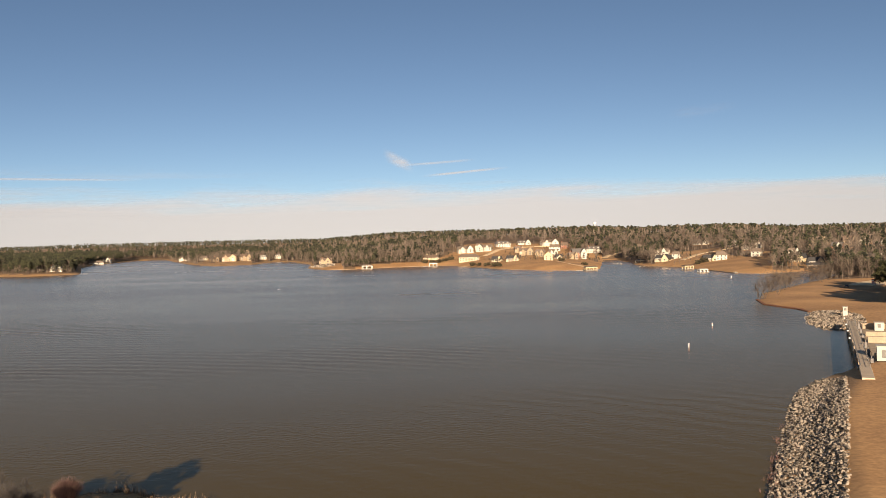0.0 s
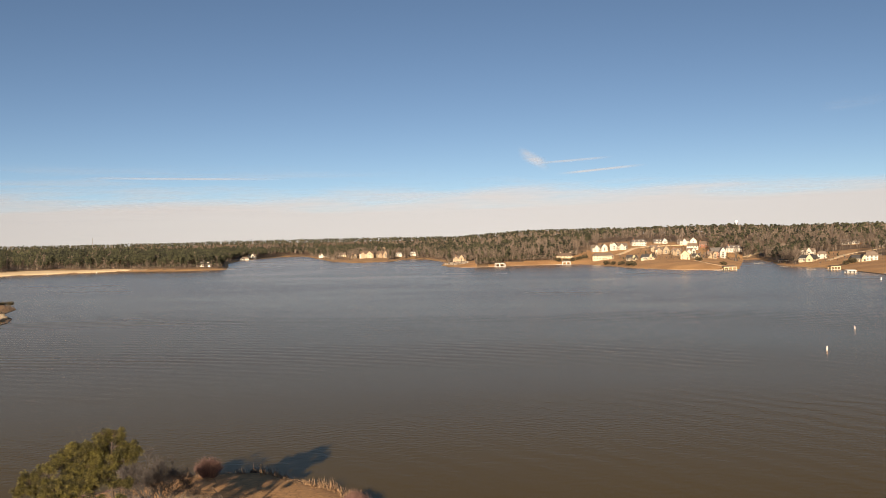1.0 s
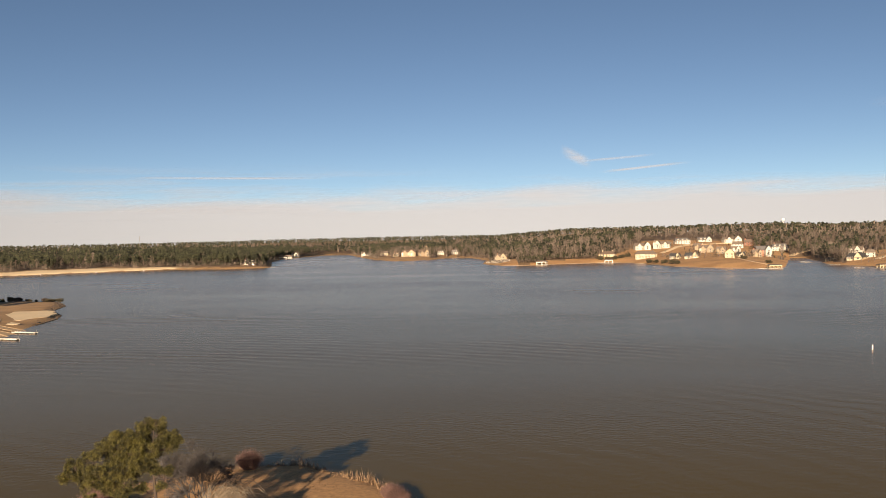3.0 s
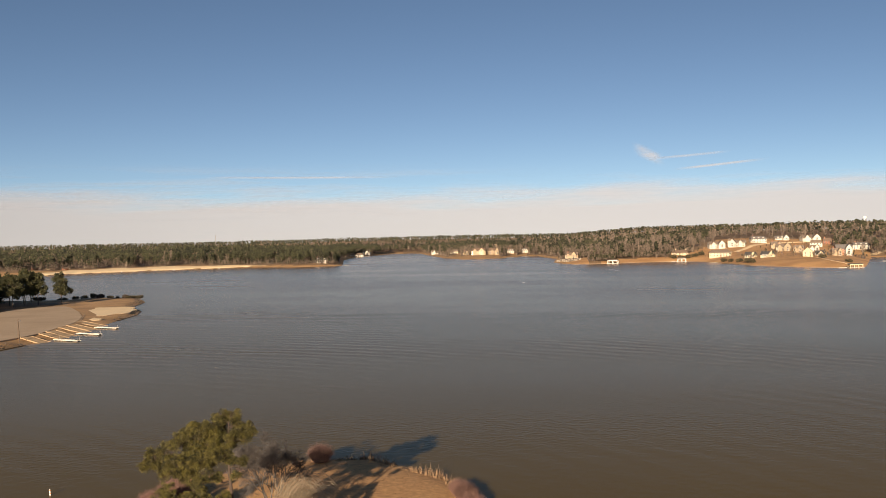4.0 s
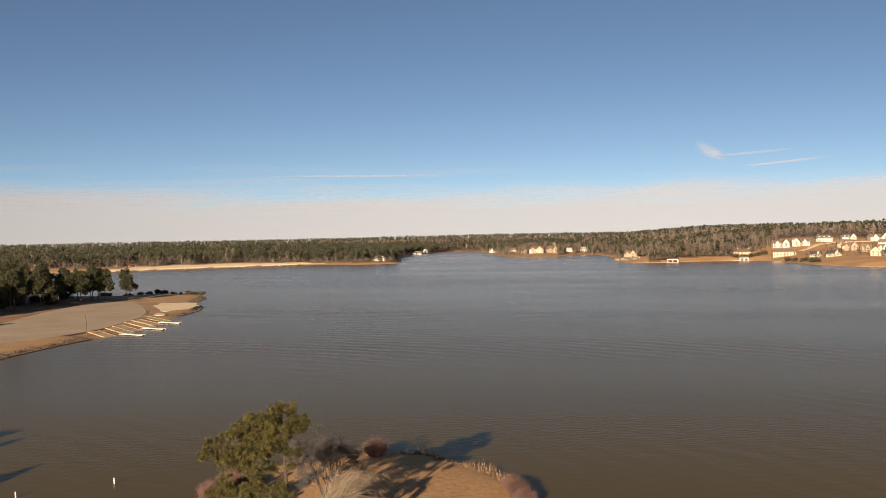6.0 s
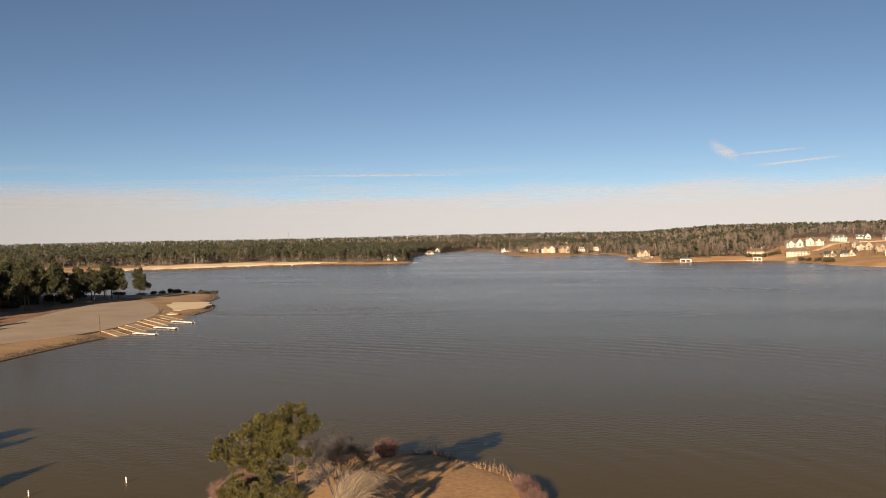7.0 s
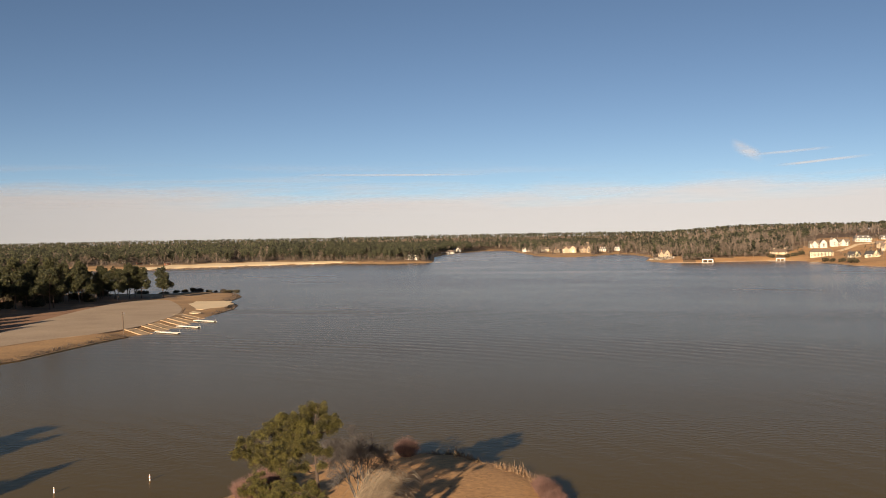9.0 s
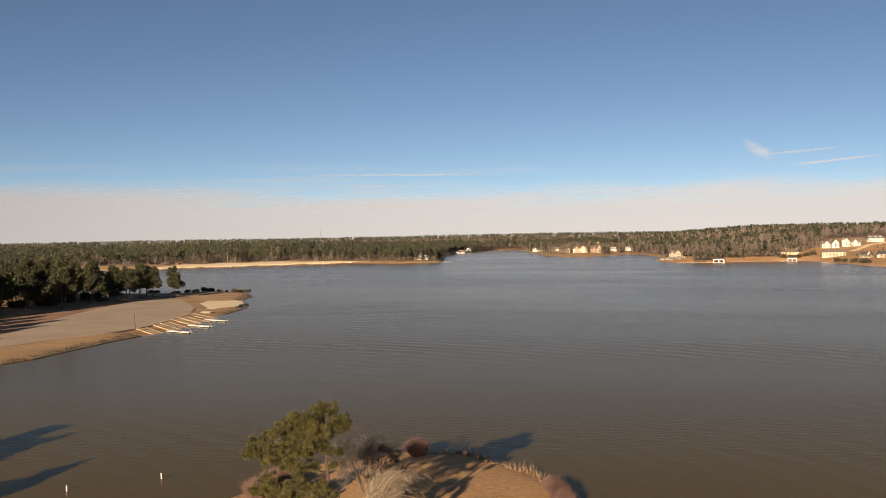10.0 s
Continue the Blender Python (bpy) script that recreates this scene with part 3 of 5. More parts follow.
YOUNG_LOBES = [(0.0, 0.0, 3.9, 0.8), (0.9, -0.3, 3.2, 0.8), (-1.0, 0.2, 3.1, 0.9), (1.6, 0.2, 2.3, 0.8), (-1.8, -0.2, 2.2, 0.9), (0.3, -0.8, 2.4, 0.9), (-0.6, 0.9, 2.2, 0.9), (2.2, -0.3, 1.4, 0.7), (-2.4, 0.3, 1.3, 0.8), (0.5, 0.4, 1.3, 0.9)]
young_pine = pine_meshes(4.3, YOUNG_LOBES, 6, 210, 0.21, NEEDLES, 0.10, (0.0, 0.0), 14, 0.07, 8)
for i, (x, y, k) in enumerate([(-59.8, 95.6, 0.95), (-55.2, 94.6, 1.1)]):
    pine("pine_tree", "bushy young pine at the foot of the old one", young_pine, pose(x, y, ground_z(x, y), 0, 0, 130 * i) @ Matrix.Scale(k, 4), "young pines on the point")


def random_lobes(tall, seed, bare=0.36):
    rs = np.random.RandomState(seed)
    out = []
    for i in range(19):
        f = i / 18
        h = tall * (bare + (0.97 - bare) * f)
        reach = tall * (0.27 * math.sqrt(max(0.04, 1.05 - f)) + 0.02) * rs.uniform(0.4, 1.1)
        w = i * 2.4 + rs.uniform(-0.5, 0.5)
        out.append((reach * math.cos(w), reach * math.sin(w), h + rs.uniform(-0.6, 0.6), tall * rs.uniform(0.085, 0.125) * (1.1 - 0.45 * f)))
    return out


# pines beside the ramp's car park
GROVE_KINDS = [pine_meshes(t, random_lobes(t, 40 + i), 50 + i, 22, 0.72, GROVE_NEEDLES, 0.24, (0.4 * math.sin(i), 0.3), 7, 0.2) for i, t in enumerate((15.5, 17.0, 18.5, 16.5, 19.5))]
GROVE = [(-357, 462), (-369, 457), (-373, 451), (-383, 450), (-389, 446), (-395, 451), (-378, 462), (-377, 413), (-364, 380), (-357, 370), (-403, 400), (-398, 377), (-408, 440), (-415, 452),
         (-424, 430), (-402, 462), (-410, 470), (-390, 470), (-395, 420), (-412, 415), (-385, 395), (-420, 395), (-382, 372), (-425, 470), (-405, 360), (-440, 445), (-432, 412), (-415, 375), (-372, 440), (-392, 432), (-386, 384), (-392, 362), (-398, 345), (-410, 385), (-430, 380), (-376, 426), (-400, 430)]
rs_g = np.random.RandomState(5)
for i, (x, y) in enumerate(GROVE + [(-368 - 11 * (k % 4) + 3 * rs_g.rand(), 345 - 8 * k - 5 * rs_g.rand()) for k in range(20)]):
    pine("pine_tree", "dark loblolly pine with a bare lower trunk beside the car park", GROVE_KINDS[i % 5], pose(x, y, ground_z(x, y), 0, 0, i * 67) @ Matrix.Scale((1.2 if i == 0 else 1.02 if y > 425 else 1.28) * (0.92 + 0.2 * rs_g.rand()), 4), "pines beside the car park")
# pines past the edges of the view, whose shadows lie on the lake and the lawn
for i, (x, y) in enumerate([(-126, 62), (-120, 54), (-101, 40), (190, 385), (198, 397), (205, 411), (212, 424), (220, 440), (228, 455), (194, 379), (202, 392), (209, 404), (216, 418), (226, 434), (235, 447)]):
    pine("pine_tree", "loblolly pine at the edge of the open shore", GROVE_KINDS[(i * 2 + 1) % 5], pose(x, y, ground_z(x, y), 0, 0, i * 51) @ Matrix.Scale(0.95, 4), "pines at the shore's edge")
# low pine added out of view, only to deepen the shade on the point
x, y = -34.5, 75.0
pine("pine_tree", "low pine added below the view to shade the point", GROVE_KINDS[0], pose(x, y, ground_z(x, y), 0, 0, 40) @ Matrix.Scale(0.44, 4))
for i, (x, y) in enumerate([(-353, 318), (-364, 326), (-347, 303), (-358, 298), (-370, 334), (-346, 284), (-342, 264), (-327, 242), (-313, 223), (-299, 205), (-285, 186), (-263, 160), (-320, 205)]):
    pine("pine_tree", "tall loblolly pine at the car park's far edge", GROVE_KINDS[(i * 3 + 2) % 5], pose(x, y, ground_z(x, y), 0, 0, i * 33) @ Matrix.Scale(1.3, 4), "pines at the car park's edge")
for i, (x, y) in enumerate([(223, 468), (234, 482), (241, 499)]):
    pine("pine_tree", "broad dark evergreen beside the gravel drive", GROVE_KINDS[i + 1], pose(x, y, ground_z(x, y), 0, 0, i * 80) @ Matrix.Diagonal((1.3, 1.3, 0.92, 1)), "evergreens beside the drive")


def bare_tree_mesh(tall, stems, seed, depth=5, spread=0.5, fine=0):
    rs = np.random.RandomState(seed)
    heap = Heap()

    def grow(a, d, k, r, level):
        b = a + d * k
        heap.add(*tube([a, a.lerp(b, 0.5) + Vector(rs.normal(0, 0.03 * k, 3)), b], [r, r * 0.82, r * 0.66], 5 if level > 2 else 3))
        if level:
            for _ in range(3 if level > 1 else 4):
                e = (d + Vector(rs.normal(0, spread, 3)) + Vector((0, 0, 0.12))).normalized()
                grow(a.lerp(b, rs.uniform(0.55, 1.0)), e, k * rs.uniform(0.55, 0.85), r * 0.55, level - 1)
        elif fine:
            for _ in range(fine):
                heap.add(*tube([a.lerp(b, rs.rand()), b + Vector(rs.normal(0, 0.24, 3))], [0.011, 0.007], 3))

    for i in range(stems):
        w = 6.28 * i / stems + rs.rand()
        grow(Vector((0.15 * math.cos(w), 0.15 * math.sin(w), -0.3)), Vector((0.4 * math.cos(w), 0.4 * math.sin(w), 1)).normalized(), tall * 0.36, tall * 0.0115, depth)
    return heap


bt = bare_tree_mesh(10.2, 5, 21, 5, 0.42, 6).mesh("bare_tree", DARK_TWIGS)
TX, TY = -47.9, 100.5
tagged(new("bare_tree", bt), "leafless grey many-stemmed small tree on the grassy point", "tree").matrix_basis = pose(TX, TY, ground_z(TX, TY))

# fallen, sun-bleached tree top: long arching branches
DX, DY = -46.6, 98.4
rs_d = np.random.RandomState(9)
dead = Heap()
for i in range(330):
    w = radians(rs_d.uniform(-60, 80)) + radians(21)
    k, up = rs_d.uniform(2.5, 5.8), rs_d.uniform(0.8, 6.5)
    a, q_ = Vector((rs_d.uniform(-0.8, 2.6), rs_d.uniform(-1.2, 3.4), rs_d.uniform(0.0, 0.9))), rs_d.normal()
    pts = [a + Vector((math.cos(w + 0.5 * f * q_), math.sin(w + 0.5 * f * q_), 0)) * k * f + Vector((0, 0, up * k * 0.5 * (f - 0.88 * f * f))) + Vector(rs_d.normal(0, 0.05, 3)) for f in (0, 0.25, 0.5, 0.75, 1.0)]
    dead.add(*tube(pts, [0.036, 0.032, 0.027, 0.021, 0.012], 4))
tagged(new("fallen_treetop", dead.mesh("fallen_treetop", DEAD_WOOD)), "heap of bleached fallen branches arching over the grass", "deadwood").matrix_basis = pose(DX, DY, ground_z(DX, DY) - 0.05)


def shrub_mesh(name, stems, wide, tall, seed, mat, thick=0.014):
    rs = np.random.RandomState(seed)
    heap = Heap()
    for _ in range(stems):
        w, f = rs.rand() * 6.283, math.sqrt(rs.rand())
        a = Vector((math.cos(w) * f * wide * 0.45, math.sin(w) * f * wide * 0.45, -0.1))
        b = Vector((math.cos(w) * f * wide, math.sin(w) * f * wide, tall * (1 - 0.45 * f * f) * rs.uniform(0.75, 1.05)))
        m_ = a.lerp(b, 0.55) + Vector(rs.normal(0, 0.1 * wide, 3))
        heap.add(*tube([a, m_, b], [thick, thick * 0.8, thick * 0.45], 3))
        for _ in range(3):
            heap.add(*tube([m_.lerp(b, rs.rand()), b + Vector(rs.normal(0, 0.22 * wide, 3)) * 0.8], [thick * 0.6, thick * 0.35], 3))
    return heap.mesh(name, mat)


red_shrub = [shrub_mesh("shrub", 520, 1.5, 2.0, 60 + i, RED_TWIGS) for i in range(2)]
for i, (x, y, s) in enumerate([(-52.3, 126.4, 1.35), (-62.8, 103.0, 1.25), (-64.4, 99.2, 1.1), (-25.6, 110.5, 1.1), (-27.2, 113.5, 0.95), (-23.8, 107.0, 1.05), (-62.1, 105.5, 0.8), (-64.6, 103.7, 1.15), (-65.4, 107.2, 1.00), (-61.6, 100.9, 1.20), (-63.0, 97.5, 1.05), (-60.8, 98.5, 0.90)]):
    tagged(new("shrub", red_shrub[i % 2]), "rounded leafless shrub with reddish twigs on the bank", "shrub", "reddish shrubs on the bank").matrix_basis = pose(x, y, ground_z(x, y), 0, 0, i * 77) @ Matrix.Scale(s, 4)


def along(line, count, jitter, rs):
    line = [Vector((*p, 0)) for p in line]
    cuts = [(b - a).length for a, b in zip(line, line[1:])]
    for _ in range(count):
        k = rs.rand() * sum(cuts)
        for a, b, c in zip(line, line[1:], cuts):
            if k <= c:
                p = a.lerp(b, k / c)
                break
            k -= c
        yield p.x + rs.normal(0, jitter), p.y + rs.normal(0, jitter)


def reeds(name, label, line, count, jitter, tall, seed, mat=None, wide=0.03):
    rs = np.random.RandomState(seed)
    xy = np.array(list(along(line, count, jitter, rs)))
    z = height(xy[:, 0], xy[:, 1])
    heap = Heap()
    for (x, y), g in zip(xy, z):
        if g < -0.35:
            continue
        lush = (0.45 + 0.9 * rs.rand() ** 2) * (0.35 + 0.9 * abs(math.sin(0.31 * x + 0.17 * y) * math.sin(0.13 * x - 0.29 * y + 1)))
        for _ in range(5):
            t = tall * rs.uniform(0.3, 1.0) * lush
            w = rs.rand() * 3.14
            q = Vector((math.cos(w), math.sin(w), 0)) * wide
            a, b = Vector((x, y, g - 0.1)) + Vector((rs.normal(0, 0.14), rs.normal(0, 0.14), 0)) * (wide / 0.03), Vector((rs.normal(0, 0.22), rs.normal(0, 0.22), 1)) * t
            heap.add([a - q, a + q, a + b * 0.6 + q * 0.7, a + b, a + b * 0.6 - q * 0.7], [(0, 1, 2, 4), (4, 2, 3)])
    return tagged(new(name, heap.mesh(name, mat or STRAW)), label, "reeds", kind="stuff")


reeds("shore_reeds", "pale dry reeds and weeds fringing the grassy point", [(-56, 127.4), (-51, 130), (-46, 131.2), (-38, 126.2), (-31, 121.2), (-26, 116), (-23, 108)], 520, 0.9, 1.5, 71)
reeds("shore_reeds", "dark weedy fringe at the water's edge of the point", [(-66.5, 104), (-69.5, 113), (-65.5, 118.5), (-61, 124.5), (-56, 128)], 260, 0.6, 0.9, 72, RED_TWIGS)
rs_t = np.random.RandomState(73)
tx, ty = rs_t.uniform(-74, -22, 9000), rs_t.uniform(78, 138, 9000)
keep = signed(tx, ty, LAKE) > 1.0
tuft = Heap()
for x, y, z in zip(tx[keep], ty[keep], height(tx[keep], ty[keep])):
    for _ in range(4):
        q, b = Vector((rs_t.normal(0, 0.05), rs_t.normal(0, 0.05), 0)), Vector((rs_t.normal(0, 0.14), rs_t.normal(0, 0.14), rs_t.uniform(0.03, 0.11)))
        a = Vector((x + rs_t.normal(0, 0.12), y + rs_t.normal(0, 0.12), z - 0.03))
        tuft.add([a - q, a + q, a + b], [(0, 1, 2)])
tagged(new("grass_tufts", tuft.mesh("grass_tufts", GRASS_BLADES)), "tufts of dry straw-coloured grass", "grass", kind="stuff")
for i, (x, y, h) in enumerate([(-48.6, 129.8, 0.8), (-49.4, 129.6, 0.5), (-47.3, 130.2, 0.5), (-45.5, 130.6, 0.45)]):
    st = Heap()
    st.add(*tube([(0, 0, -0.2), (0.04, 0.02, h * 0.6), (0.1, 0.05, h)], [0.10, 0.08, 0.05], 7))
    tagged(new("stump", st.mesh("stump", DEAD_WOOD)), "broken pale stump standing at the bank", "stump", "stumps at the bank").matrix_basis = pose(x, y, ground_z(x, y), 0, 0, i * 70)

# the ramp's shore
reeds("shore_reeds", "brown weeds along the car park's bank", [(-216, 202), (-216, 210), (-221, 230), (-227, 258), (-229, 275)], 1700, 1.7, 1.1, 74, TWIGS, 0.04)
reeds("shore_reeds", "brown weeds round the sandy spit", [(-258, 372), (-267, 400), (-281, 424), (-306, 454), (-322, 490), (-345, 520), (-362, 530)], 420, 1.2, 1.1, 75, TWIGS, 0.12)
ever = [Heap(), Heap()]
for i, hp in enumerate(ever):
    rs = np.random.RandomState(80 + i)
    for j in range(5):
        tufts(hp, (rs.normal(0, 1.0), rs.normal(0, 1.0), rs.uniform(0.6, 1.7)), 1.2, 34, 0.7, rs, 5)
ever = [hp.mesh("shrub", DARK_SHRUB) for hp in ever]
wispy = shrub_mesh("shrub", 260, 2.2, 2.8, 83, TWIGS, 0.05)
rs_b = np.random.RandomState(84)
for i, (x, y) in enumerate(along([(-345, 520), (-372, 528), (-392, 516), (-420, 506), (-450, 503)], 34, 2.2, rs_b)):
    tagged(new("shrub", wispy if i % 3 == 0 else ever[i % 2]), "bare wispy shrub on the bank behind the spit" if i % 3 == 0 else "dark low shrub on the bank behind the spit", "shrub", "shrubs behind the spit").matrix_basis = pose(x, y, max(0.1, ground_z(x, y)), 0, 0, i * 40) @ Matrix.Scale(0.45 + 0.75 * rs_b.rand(), 4)
hard = [bare_tree_mesh(t, 3, 90 + i, 4, 0.4).mesh("bare_tree", GREY_BARK) for i, t in enumerate((9.0, 7.0))]
rs_c = np.random.RandomState(95)
for i, (x, y) in enumerate(list(along([(150, 452), (170, 496), (205, 546), (250, 608), (296, 680)], 90, 4.0, rs_c))):
    if signed(np.array([x]), np.array([y]), LAKE)[0] > -1:
        tagged(new("bare_tree", hard[i % 2]), "leafless grey waterside tree behind the lawn", "tree", "bare trees behind the lawn").matrix_basis = pose(x, y, max(0.0, ground_z(x, y)), 0, 0, i * 47) @ Matrix.Scale(0.9 + 1.0 * rs_c.rand(), 4)
for i in range(34):
    x, y = rs_c.uniform(-446, -378), rs_c.uniform(366, 470)
    tagged(new("shrub", ever[i % 2]), "dark undergrowth shrub beneath the pines", "shrub", "undergrowth beneath the pines").matrix_basis = pose(x, y, ground_z(x, y), 0, 0, i * 61) @ Matrix.Scale(1.0 + 0.9 * rs_c.rand(), 4)
# garden evergreens by the far lawns
for i, (x, y, k) in enumerate([(33, 1066, 1.6), (40, 1052, 1.3), (48, 1030, 1.5), (55, 1000, 1.7), (60, 992, 1.4), (-22, 1160, 1.8), (-14, 1155, 1.8), (-6, 1160, 1.7), (2, 1170, 1.7), (9, 1178, 1.6), (142, 930, 1.3), (126, 985, 1.5), (246, 880, 1.8), (238, 872, 1.4)]):
    tagged(new("shrub", ever[i % 2]), "dark clipped evergreen in a lakeside garden", "shrub", "garden evergreens").matrix_basis = pose(x, y, ground_z(x, y), 0, 0, i * 61) @ Matrix.Scale(k, 4)
# ---- boat ramp and car park ----
def slab(name, label, outline, top, thick, mat, category, kind="structure", rounded=True):
    """A level slab with the given outline."""
    if rounded:
        for _ in range(3):
            outline = [(a[0] * (1 - w) + b[0] * w, a[1] * (1 - w) + b[1] * w) for a, b in zip(outline, outline[1:] + outline[:1]) for w in (0.25, 0.75)]
    bm = bmesh.new()
    vs = [bm.verts.new((x, y, top)) for x, y in outline]
    f = bm.faces.new(vs)
    if f.normal.z < 0:
        f.normal_flip()
    f.normal_update()
    if f.normal.z < 0:
        f.normal_flip()
    r = bmesh.ops.extrude_face_region(bm, geom=[f])
    for v in r["geom"]:
        if isinstance(v, bmesh.types.BMVert):
            v.co.z -= thick
    bmesh.ops.recalc_face_normals(bm, faces=bm.faces)
    me = bpy.data.meshes.new(name)
    bm.to_mesh(me)
    bm.free()
    me.materials.append(mat)
    return tagged(new(name, me), label, category, kind=kind)


slab("pavement", "wide worn tan-grey asphalt car park", [tuple(p) for p in LOT], 1.66, 0.5, ASPHALT, "pavement")
slab("pavement", "pale sand patch on the spit", [(-316, 437), (-307, 437), (-299, 443), (-290, 437), (-287, 428), (-279, 423), (-277, 412), (-270, 402), (-273, 393), (-271, 381), (-279, 383), (-284, 394), (-294, 396), (-297, 408), (-306, 415), (-308, 426)], 1.40, 0.7, SAND, "sand")
slab("pavement", "pale sand wash beside the ramp", [(-278, 379), (-270, 372), (-259, 366), (-262, 358), (-272, 368)], 1.40, 0.7, SAND, "sand")

WOOD = material("weathered_planks", (0.50, 0.42, 0.31), 0.85, 0.2, 1.2, 8, 0.3, 0.01, rnd="object")
PALE_DECK = material("pale_dock_deck", (0.66, 0.60, 0.50), 0.8, 0.15, 0.8, 8, 0.3, 0.01, rnd="object")
FLOAT = material("black_dock_floats", (0.02, 0.02, 0.022), 0.6, 0.2, 2, 6)
RUST_STEEL = material("dull_steel", (0.22, 0.20, 0.18), 0.6, 0.25, 2, 6, metal=0.6)
POLE_WOOD = material("creosoted_pole", (0.11, 0.075, 0.05), 0.9, 0.3, 1.0, 8, 0.4, 0.02)
ramp_way = math.degrees(math.atan2(-4, 14))


def courtesy_dock(x, y):
    """A floating dock that runs out from the ramp: deck of planks on floats, side rails, guide piles."""
    d = empty("floating_dock", pose(x, y, 0, 0, 0, ramp_way))

    bm = boxes((-0.35, -0.72, 0.42, 0.35, 0.72, 0.50, 0.012))
    me = bpy.data.meshes.new("plank")
    bm.to_mesh(me)
    bm.free()
    me.materials.append(PALE_DECK)
    for i in range(19):
        child("plank", me, d, "", pose(-7 + 0.73 * i + 0.4, 0, 0))
    for s in (-1, 1):
        part("side_rail", boxes((-7, s * 0.76 - 0.06, 0.26, 7, s * 0.76 + 0.06, 0.56)), PALE_DECK, d, "pale side beam")
    for i in range(4):
        part("float", boxes((-6.6 + 3.6 * i, -0.6, -0.25, -4.2 + 3.6 * i, 0.6, 0.40, 0.06)), FLOAT, d, "black float")
    for px, py in ((-5.5, 1.0), (5.8, 1.0)):
        hp = Heap()
        hp.add(*tube([(px, py, -3), (px, py, 1.5)], [0.11, 0.11], 8))
        child("guide_pile", hp.mesh("guide_pile", RUST_STEEL), d, "round steel pile")
    return tagged(d, "pale floating courtesy dock beside the boat ramp", "dock", "docks at the boat ramp")


for x, y in ((-221.5, 289.2), (-228.5, 311.6), (-237.6, 336.0)):
    courtesy_dock(x, y)


def ramp_lane(x, y, k):
    """Ribbed concrete strip that slopes from the car park into the water."""
    r = empty("boat_ramp", pose(x, y, 0, 0, 0, ramp_way))
    bm = bmesh.new()
    rows = []
    for i in range(25):
        q = i / 24
        z = 1.72 - 2.5 * q - (0.03 if i % 2 else 0.0)
        rows.append([bm.verts.new((-k * (1 - q), w, z - d)) for w, d in ((-2.2, 0.35), (-2.2, 0), (2.2, 0), (2.2, 0.35))])
    for a, b in zip(rows, rows[1:]):
        for j in range(3):
            bm.faces.new((a[j], a[j + 1], b[j + 1], b[j]))
    bmesh.ops.recalc_face_normals(bm, faces=bm.faces)
    part("lane", bm, TAN_CONCRETE, r)
    for s in (-1, 1):
        bm = bmesh.new()
        vs = [bm.verts.new((-k, s * 2.35 - 0.15, 1.82)), bm.verts.new((-k, s * 2.35 + 0.15, 1.82)), bm.verts.new((0, s * 2.35 + 0.15, -0.68)), bm.verts.new((0, s * 2.35 - 0.15, -0.68))]
        top = bm.faces.new(vs)
        g = bmesh.ops.extrude_face_region(bm, geom=[top])
        for v in g["geom"]:
            if isinstance(v, bmesh.types.BMVert):
                v.co.z -= 0.4
        bmesh.ops.recalc_face_normals(bm, faces=bm.faces)
        part("kerb", bm, TAN_CONCRETE, r, "raised concrete edge")
    return tagged(r, "tan concrete boat ramp lane sloping into the lake", "boat ramp", "ramp lanes")


for x, y, k in ((-222.5, 283.0, 16), (-225.0, 297.0, 17), (-227.0, 304.5, 18), (-231.0, 319.5, 20), (-233.5, 328.5, 21), (-240.0, 344.5, 24)):
    ramp_lane(x, y, k)
# kerb between car park and spit
kb = Heap()
for (ax, ay), (bx, by) in (((-329.5, 434.0), (-285.5, 386.5)), ((-285.5, 386.5), (-264.0, 354.5))):
    n_ = 10
    for i in range(n_):
        p, q = Vector((ax, ay, 1.68)).lerp(Vector((bx, by, 1.68)), i / n_), Vector((ax, ay, 1.68)).lerp(Vector((bx, by, 1.68)), (i + 0.98) / n_)
        s = (q - p).normalized().cross(Vector((0, 0, 1))) * 0.18
        u = Vector((0, 0, 0.02))
        kb.add([p - s - u, p + s - u, q + s - u, q - s - u, p - s + u, p + s + u, q + s + u, q - s + u], [(4, 5, 6, 7), (0, 1, 5, 4), (1, 2, 6, 5), (2, 3, 7, 6), (3, 0, 4, 7)])
tagged(new("kerb", kb.mesh("kerb", TAN_CONCRETE)), "pale concrete kerb at the car park's end", "kerb", kind="structure")

# a wooden utility pole at the water's edge
ux, uy = -234.8, 280.1
up_ = empty("utility_pole", pose(ux, uy, ground_z(ux, uy), 0, -2.5, 0))
hp = Heap()
hp.add(*tube([(0, 0, -0.6), (0.02, 0, 4), (0, 0, 8.2)], [0.21, 0.19, 0.16], 8))
child("pole", hp.mesh("pole", POLE_WOOD), up_)
part("lamp_arm", boxes((-0.08, -0.08, 7.7, 0.9, 0.08, 7.82)), RUST_STEEL, up_)
part("lamp_head", boxes((0.7, -0.18, 7.62, 1.2, 0.18, 7.86, 0.04)), RUST_STEEL, up_, "grey lamp head")
tagged(up_, "dark wooden pole with a lamp arm by the ramp", "utility pole")


# ---- buoys ----
WHITE_PLASTIC = material("white_buoy_plastic", (0.82, 0.80, 0.76), 0.45, 0.06, 2, 5)
ORANGE = material("orange_band", (0.75, 0.20, 0.03), 0.5, 0.1, 2, 5)


